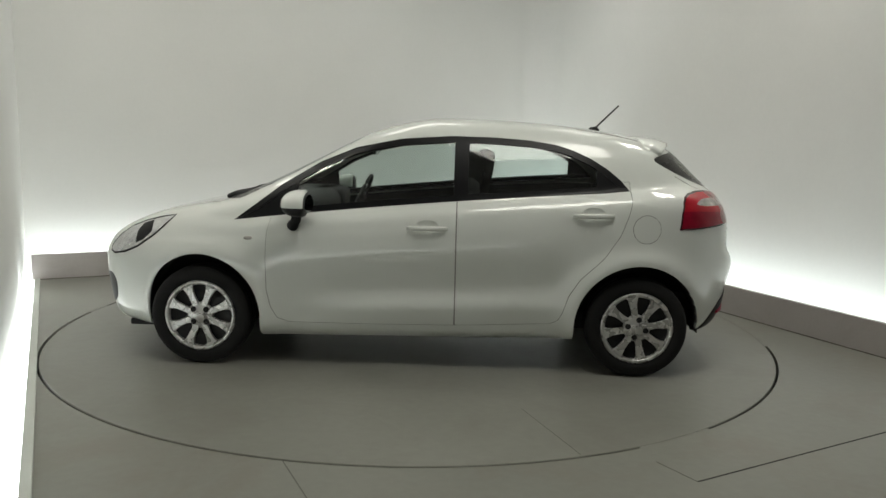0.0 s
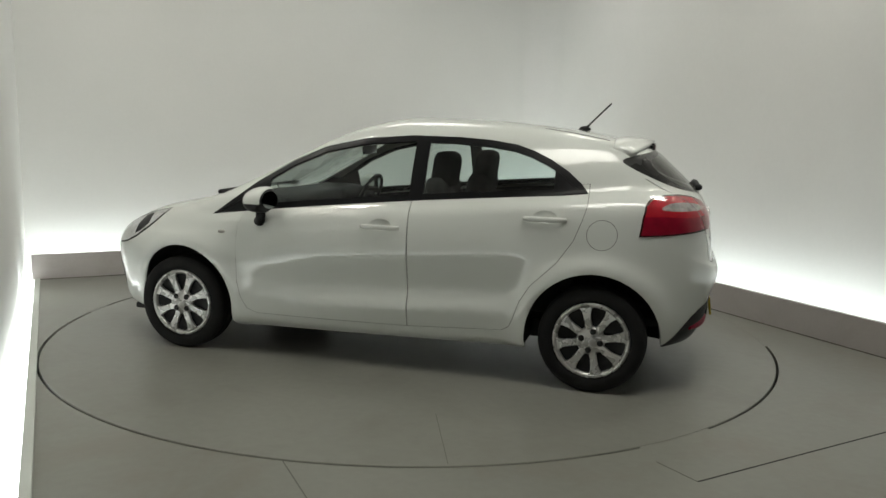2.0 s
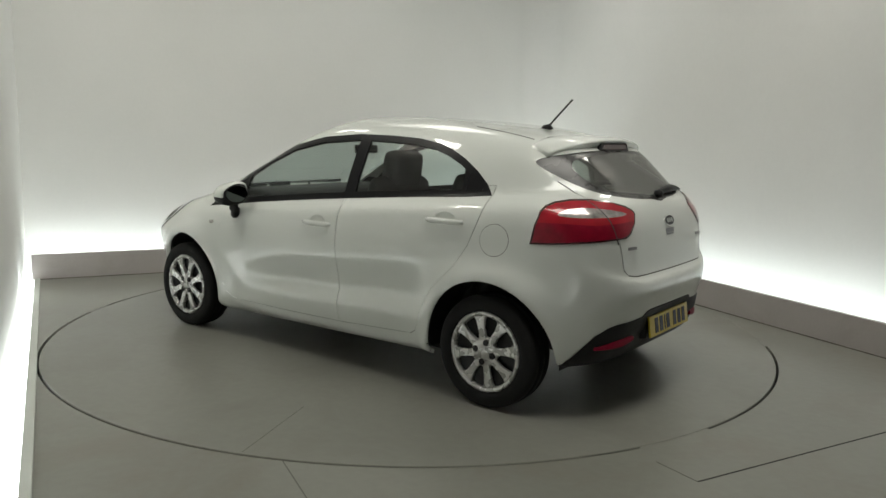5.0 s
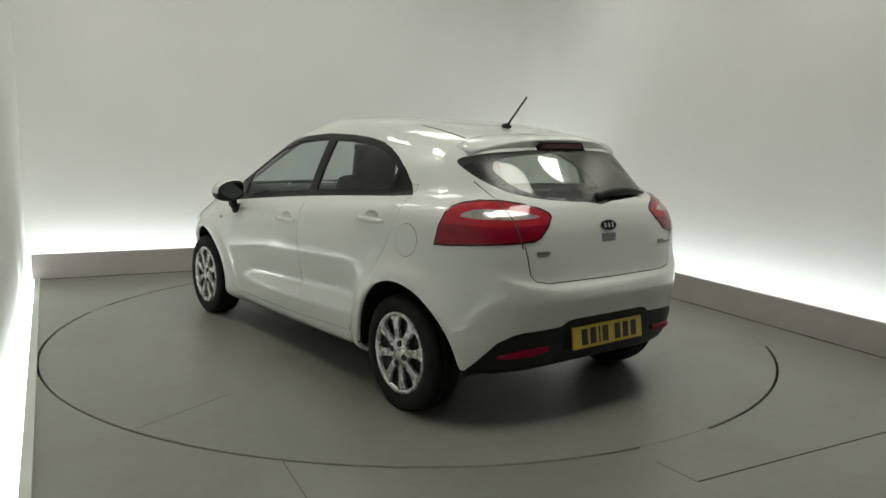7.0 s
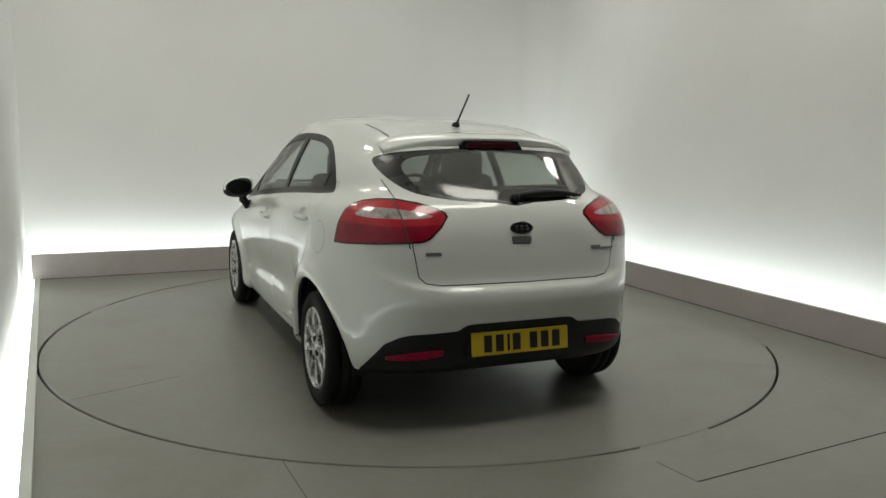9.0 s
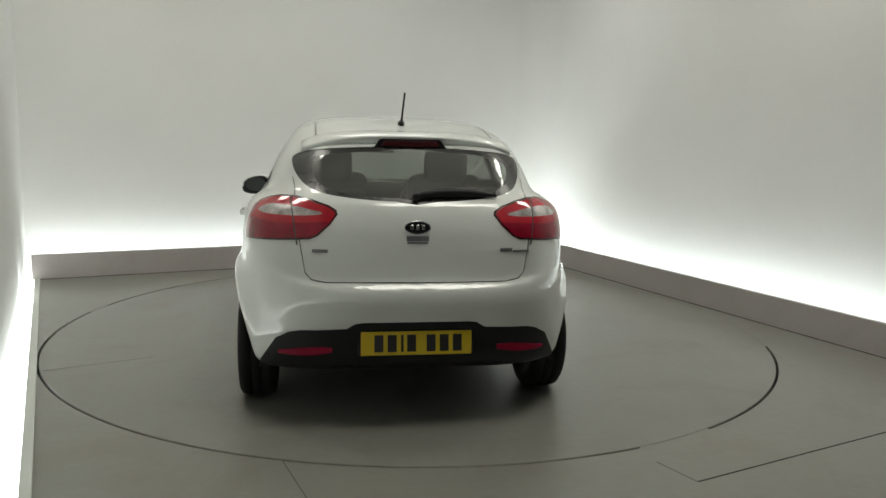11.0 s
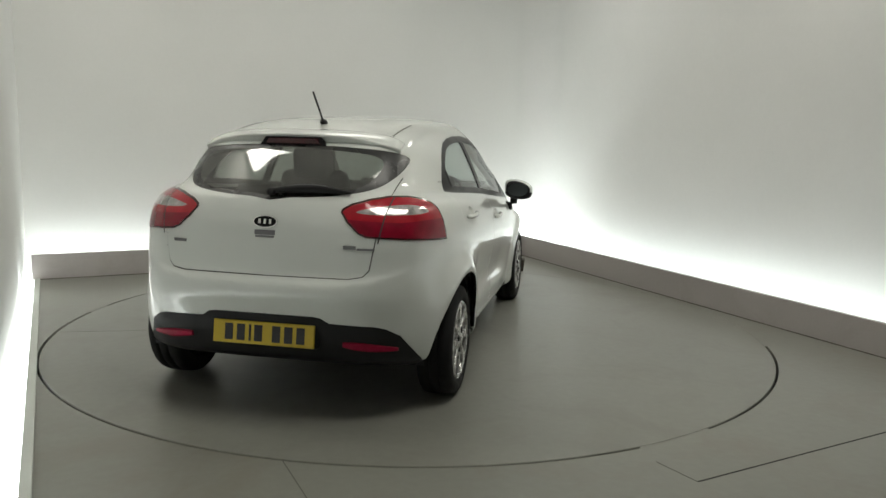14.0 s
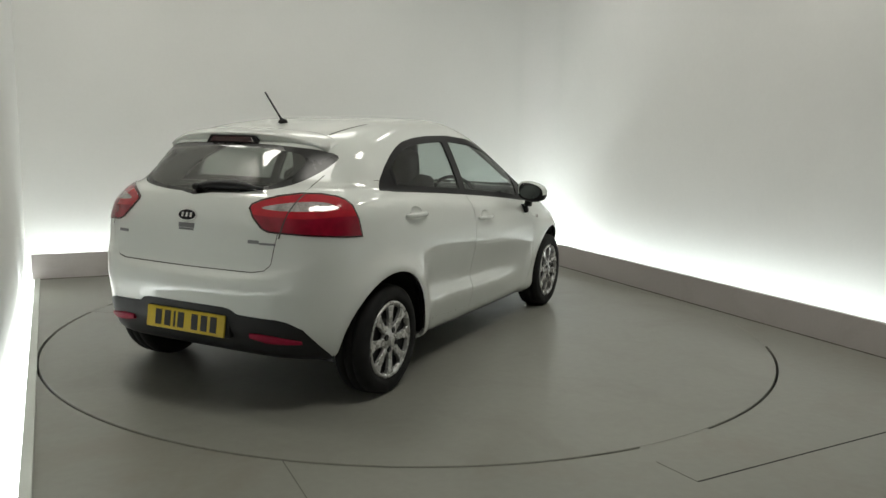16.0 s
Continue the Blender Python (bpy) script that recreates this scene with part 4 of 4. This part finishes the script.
def mirrors_and_roof(root, sk):
    for s in (1, -1):
        m = new("door_mirror")
        m.parent = root
        m.matrix_local = Matrix.Identity(4)
        # rounded housing: lower and rear black, upper front cap white
        def shell(grow, cut=()):
            bm = bmesh.new()
            rings = []
            for i in range(17):
                a = math.pi * i / 16
                y = .905 - .104 * math.cos(a)
                r = math.sin(a) ** .55
                ring = []
                for k in range(24):
                    b = 2 * math.pi * k / 24
                    cx, cz = math.cos(b), math.sin(b)
                    x = .655 + (.115 if cx > 0 else .035) * r * grow * math.copysign(abs(cx) ** .8, cx)
                    z = .972 + .077 * (1.10 - .30 * i / 16) * r * grow * math.copysign(abs(cz) ** .8, cz) + .012 * math.cos(a)
                    ring.append(bm.verts.new((x, s * y, z)))
                rings.append(ring)
            for p, q in zip(rings, rings[1:]):
                for k in range(24):
                    bm.faces.new((p[k], p[(k + 1) % 24], q[(k + 1) % 24], q[k]))
            bmesh.ops.remove_doubles(bm, verts=bm.verts, dist=1e-4)
            for co, no in cut:
                bmesh.ops.bisect_plane(bm, geom=bm.verts[:] + bm.edges[:] + bm.faces[:], plane_co=co, plane_no=no, clear_outer=True)
            bmesh.ops.recalc_face_normals(bm, faces=bm.faces)
            return bm
        part("housing", shell(1.0), BLACK, m, "black mirror housing", smooth=True)
        part("cap", shell(1.03, (((0, 0, .955), (0, 0, -1)), ((.632, 0, 0), (-1, 0, 0)))), PAINT, m, "white painted mirror cap", smooth=True)
        part("mirror_glass", prism([(s * x, z) for x, z in [(.078 * math.cos(2 * math.pi * i / 28), .052 * math.sin(2 * math.pi * i / 28)) for i in range(28)]], .004), MIRROR, m, "mirror glass",
             local=pose(.618, s * .905, .975, 0, 0, 90 - s * 6))
        part("stalk", tube([(.73, s * .80, .845), (.725, s * .835, .84), (.70, s * .865, .875), (.69, s * .875, .93)], [.030, .034, .030, .026], 12), BLACK, m, "black mirror arm", smooth=True)
        p = sk.side(.988, .760)
        part("side_repeater", lathe([(0, .006), (.012, .005), (.018, 0), (.018, -.006), (0, -.006)], 20), AMBER, root, "small clear side repeater", smooth=True,
             local=Matrix.Translation((p.x, s * p.y, p.z)) @ pose(0, 0, 0, 0, 0, 0 if s > 0 else 180) @ Matrix.Diagonal((1.5, 1, .8, 1)))
        # roof ditch strip
        bm = bmesh.new()
        rows = []
        for i in range(30):
            x = -.93 - .37 * i / 29
            y = .462
            a, b = sk.down(x, y - .004), sk.down(x, y + .004)
            rows.append([bm.verts.new((x, s * y0, z0)) for y0, z0 in ((y - .004, a.z - .004), (y - .004, a.z + .002), (y + .004, b.z + .002), (y + .004, b.z - .004))])
        for p, q in zip(rows, rows[1:]):
            for k in range(3):
                bm.faces.new((p[k], p[k + 1], q[k + 1], q[k]))
        bm.faces.new(rows[0])
        bm.faces.new(rows[-1])
        bmesh.ops.recalc_face_normals(bm, faces=bm.faces)
        part("roof_strip", bm, SEAM, root, "dark roof joint strip")
    a = new("aerial")
    a.parent = root
    a.matrix_local = Matrix.Identity(4)
    z = sk.down(-1.10, 0.001).z
    part("aerial_base", tube([(-1.06, 0, z - .004), (-1.085, 0, z + .006), (-1.115, 0, z + .012), (-1.14, 0, z + .004)], [.006, .018, .017, .006], 12), BLACK, a, "black aerial foot", smooth=True)
    part("aerial_rod", tube([(-1.108, 0, z + .008), (-1.135, 0, z + .04), (-1.26, 0, 1.592)], [.0085, .0055, .005], 8), BLACK, a, "short black aerial rod", smooth=True)
    # windscreen wipers and cowl
    for y0, y1 in ((.52, -.02), (-.06, -.56)):
        part("front_wiper", tube([(1.19, y0, .975), (1.225, (y0 + y1) / 2, .972), (1.17, y1, .985)], [.016, .018, .012], 8), BLACK, root, "black front wiper", smooth=True)


def cabin(root):
    def cushion(lo, hi, bevel, m=None):
        return box(lo, hi, bevel, m)
    for s in (1, -1):
        seat = new("front_seat")
        seat.parent = root
        seat.matrix_local = pose(.05 if s > 0 else -.03, s * .37, 0)
        part("seat_base", cushion((-.22, -.25, .34), (.30, .25, .58), .05), FABRIC, seat, "dark cloth seat base", smooth=True)
        part("backrest", cushion((-.07, -.24, 0), (.07, .24, .64), .06), FABRIC, seat, "dark cloth backrest", smooth=True, local=pose(-.20, 0, .50, 0, -14, 0))
        part("headrest", cushion((-.065, -.14, 0), (.065, .14, .235), .05), FABRIC, seat, "dark cloth headrest", smooth=True, local=pose(-.345, 0, 1.045, 0, -8, 0))
        for q in (-.06, .06):
            part("headrest_post", tube([(-.33, q, 1.02), (-.345, q, 1.12)], [.007, .007], 8), CHROME, seat)
    bench = new("rear_seat")
    bench.parent = root
    bench.matrix_local = pose(-.95, 0, 0)
    part("bench_base", cushion((-.10, -.60, .36), (.40, .60, .58), .05), FABRIC, bench, "dark cloth rear bench", smooth=True)
    part("bench_back", cushion((-.07, -.60, 0), (.06, .60, .52), .05), FABRIC, bench, "dark cloth rear backrest", smooth=True, local=pose(-.12, 0, .50, 0, -18, 0))
    for s in (1, -1):
        part("bench_headrest", cushion((-.045, -.12, 0), (.045, .12, .10), .035), FABRIC, bench, "low dark cloth headrest", smooth=True, local=pose(-.30, s * .33, .99, 0, -14, 0))
    part("parcel_shelf", box((-1.66, -.50, .925), (-1.22, .50, .945), .006), FABRIC, root, "dark parcel shelf")
    part("boot_floor", box((-1.74, -.52, .42), (-1.10, .52, .45)), FABRIC, root, "dark boot floor")
    part("dashboard", box((.62, -.68, .55), (1.02, .68, .985), .07), DASH, root, "dark plastic dashboard", smooth=True)
    part("cowl_shelf", box((1.05, -.60, .82), (1.36, .60, .90), .03), DASH, root, "dark shelf under the windscreen", smooth=True)
    part("instrument_hood", box((.60, -.56, .86), (.85, -.17, .985), .045), DASH, root, "dark instrument hood", smooth=True)
    sw = new("steering_wheel")
    sw.parent = root
    sw.matrix_local = pose(.50, -.36, .90, 0, -24, 0) @ pose(0, 0, 0, 0, 0, 90)
    ring = [(.185 * math.cos(2 * math.pi * i / 36), 0, .185 * math.sin(2 * math.pi * i / 36)) for i in range(37)]
    part("wheel_rim", tube(ring, [.014] * 37, 8), DASH, sw, "black steering wheel rim", smooth=True)
    part("wheel_boss", box((-.07, -.03, -.05), (.07, .02, .05), .02), DASH, sw, "black steering wheel boss", smooth=True)
    for a in (0, 180, 270):
        c, d = math.cos(radians(a)), math.sin(radians(a))
        part("wheel_spoke", tube([(.05 * c, 0, .05 * d), (.18 * c, 0, .18 * d)], [.016, .014], 8), DASH, sw, smooth=True)
    part("interior_mirror", box((.335, -.11, 1.235), (.36, .11, 1.295), .01), GLOSSBLACK, root, "small rear-view mirror", smooth=True)
    part("mirror_stem", tube([(.352, 0, 1.285), (.385, 0, 1.325)], [.008, .01], 8), BLACK, root)


# ---- fittings ----
CHOCK_AT = (1.0, 2.305)


def floor_chock():
    """A dark block with a raised end, left on the floor by the back corner."""
    ob = link("wheel_chock", prism([(-.12, 0), (.105, 0), (.118, .125), (.088, .125), (.060, .088), (-.12, .078)], .09, .006), CHOCK)
    ob.matrix_world = pose(CHOCK_AT[0], CHOCK_AT[1], 0, 0, 0, -8)
    tagged(ob, "small dark wooden wheel chock on the floor by the wall", "wheel chock")


def lamps():
    """Ceiling fittings, most of them added and all unseen, and the tubes in the troughs."""
    for u, v, wide, deep, watts in CEILING_LIGHTS:
        w, d = wide / 2, deep / 2
        fitting = new("ceiling_light")
        tagged(fitting, "white rectangular ceiling light with a diffuser, placed out of view", "ceiling light", group="ceiling lights")
        part("frame", box((-w - .04, -d - .04, -.08), (w + .04, d + .04, -.002), .006), CEILM, fitting, "white metal frame")
        part("diffuser", box((-w, -d, -.086), (w, d, -.0805)), PANEL, fitting, "glowing diffuser")
        fitting.matrix_world = BAYM @ pose(u, v, CEIL)
    # body of the added downlight, above the view
    spot = new("downlight")
    tagged(spot, "small square downlight added out of view near the corner wall", "downlight")
    part("housing", box((-.16, -.16, -.06), (.16, .16, -.002), .006), CEILM, spot, "white metal housing")
    part("lens", box((-.125, -.125, -.066), (.125, .125, -.0605)), PANEL, spot, "glowing lens")
    spot.matrix_world = BAYM @ pose(*CORNER_LIGHT, CEIL)
    first = None
    runs = [((-2.2 + 1.6 * i, BACK + .30), 0) for i in range(4)] + [((RIGHT + .37, 1.8 - 1.6 * i), 90) for i in range(5)]
    for (u, v), a in runs:
        m = BAYM @ pose(u, v, -.26, 0, 0, a)
        if first is None:
            first = new("tube_light")
            tagged(first, "bare fluorescent tube batten behind the low wall", "tube light", group="trough lights")
            part("batten", box((-.75, -.03, 0), (.75, .03, .05), .005), CEILM, first, "white metal batten")
            part("tube", tube([(-.73, 0, .08), (.73, 0, .08)], [.013, .013], 8), TUBE, first, "glowing tube")
            first.matrix_world = m
        else:
            copy_thing(first, m)


bay_at = bay()
walls(bay_at)
table = turntable()
auto, skin, tailgate, bumper = car()
fit_wheels(auto, skin)
underside(auto)
rear_details(auto, skin, tailgate, bumper)
mirrors_and_roof(auto, skin)
cabin(auto)
lamps()
floor_chock()


# ---- movement ----
TURN0, TURN_RATE = 175.921, -7.1398   # heading at the start, degrees a second
OFFSET = Vector((-0.0875, 0.2453, 0))  # the car stands a little off the turntable's middle


def motions():
    times = [i * 0.5 for i in range(33)]
    rows, disc_rows = [], []
    for t in times:
        m = pose(0, 0, 0, 0, 0, TURN0 + TURN_RATE * t)
        disc_rows.append((t, m))
        rows.append((t, m @ Matrix.Translation(OFFSET)))
    walk(auto, rows)
    walk(table, disc_rows)


motions()
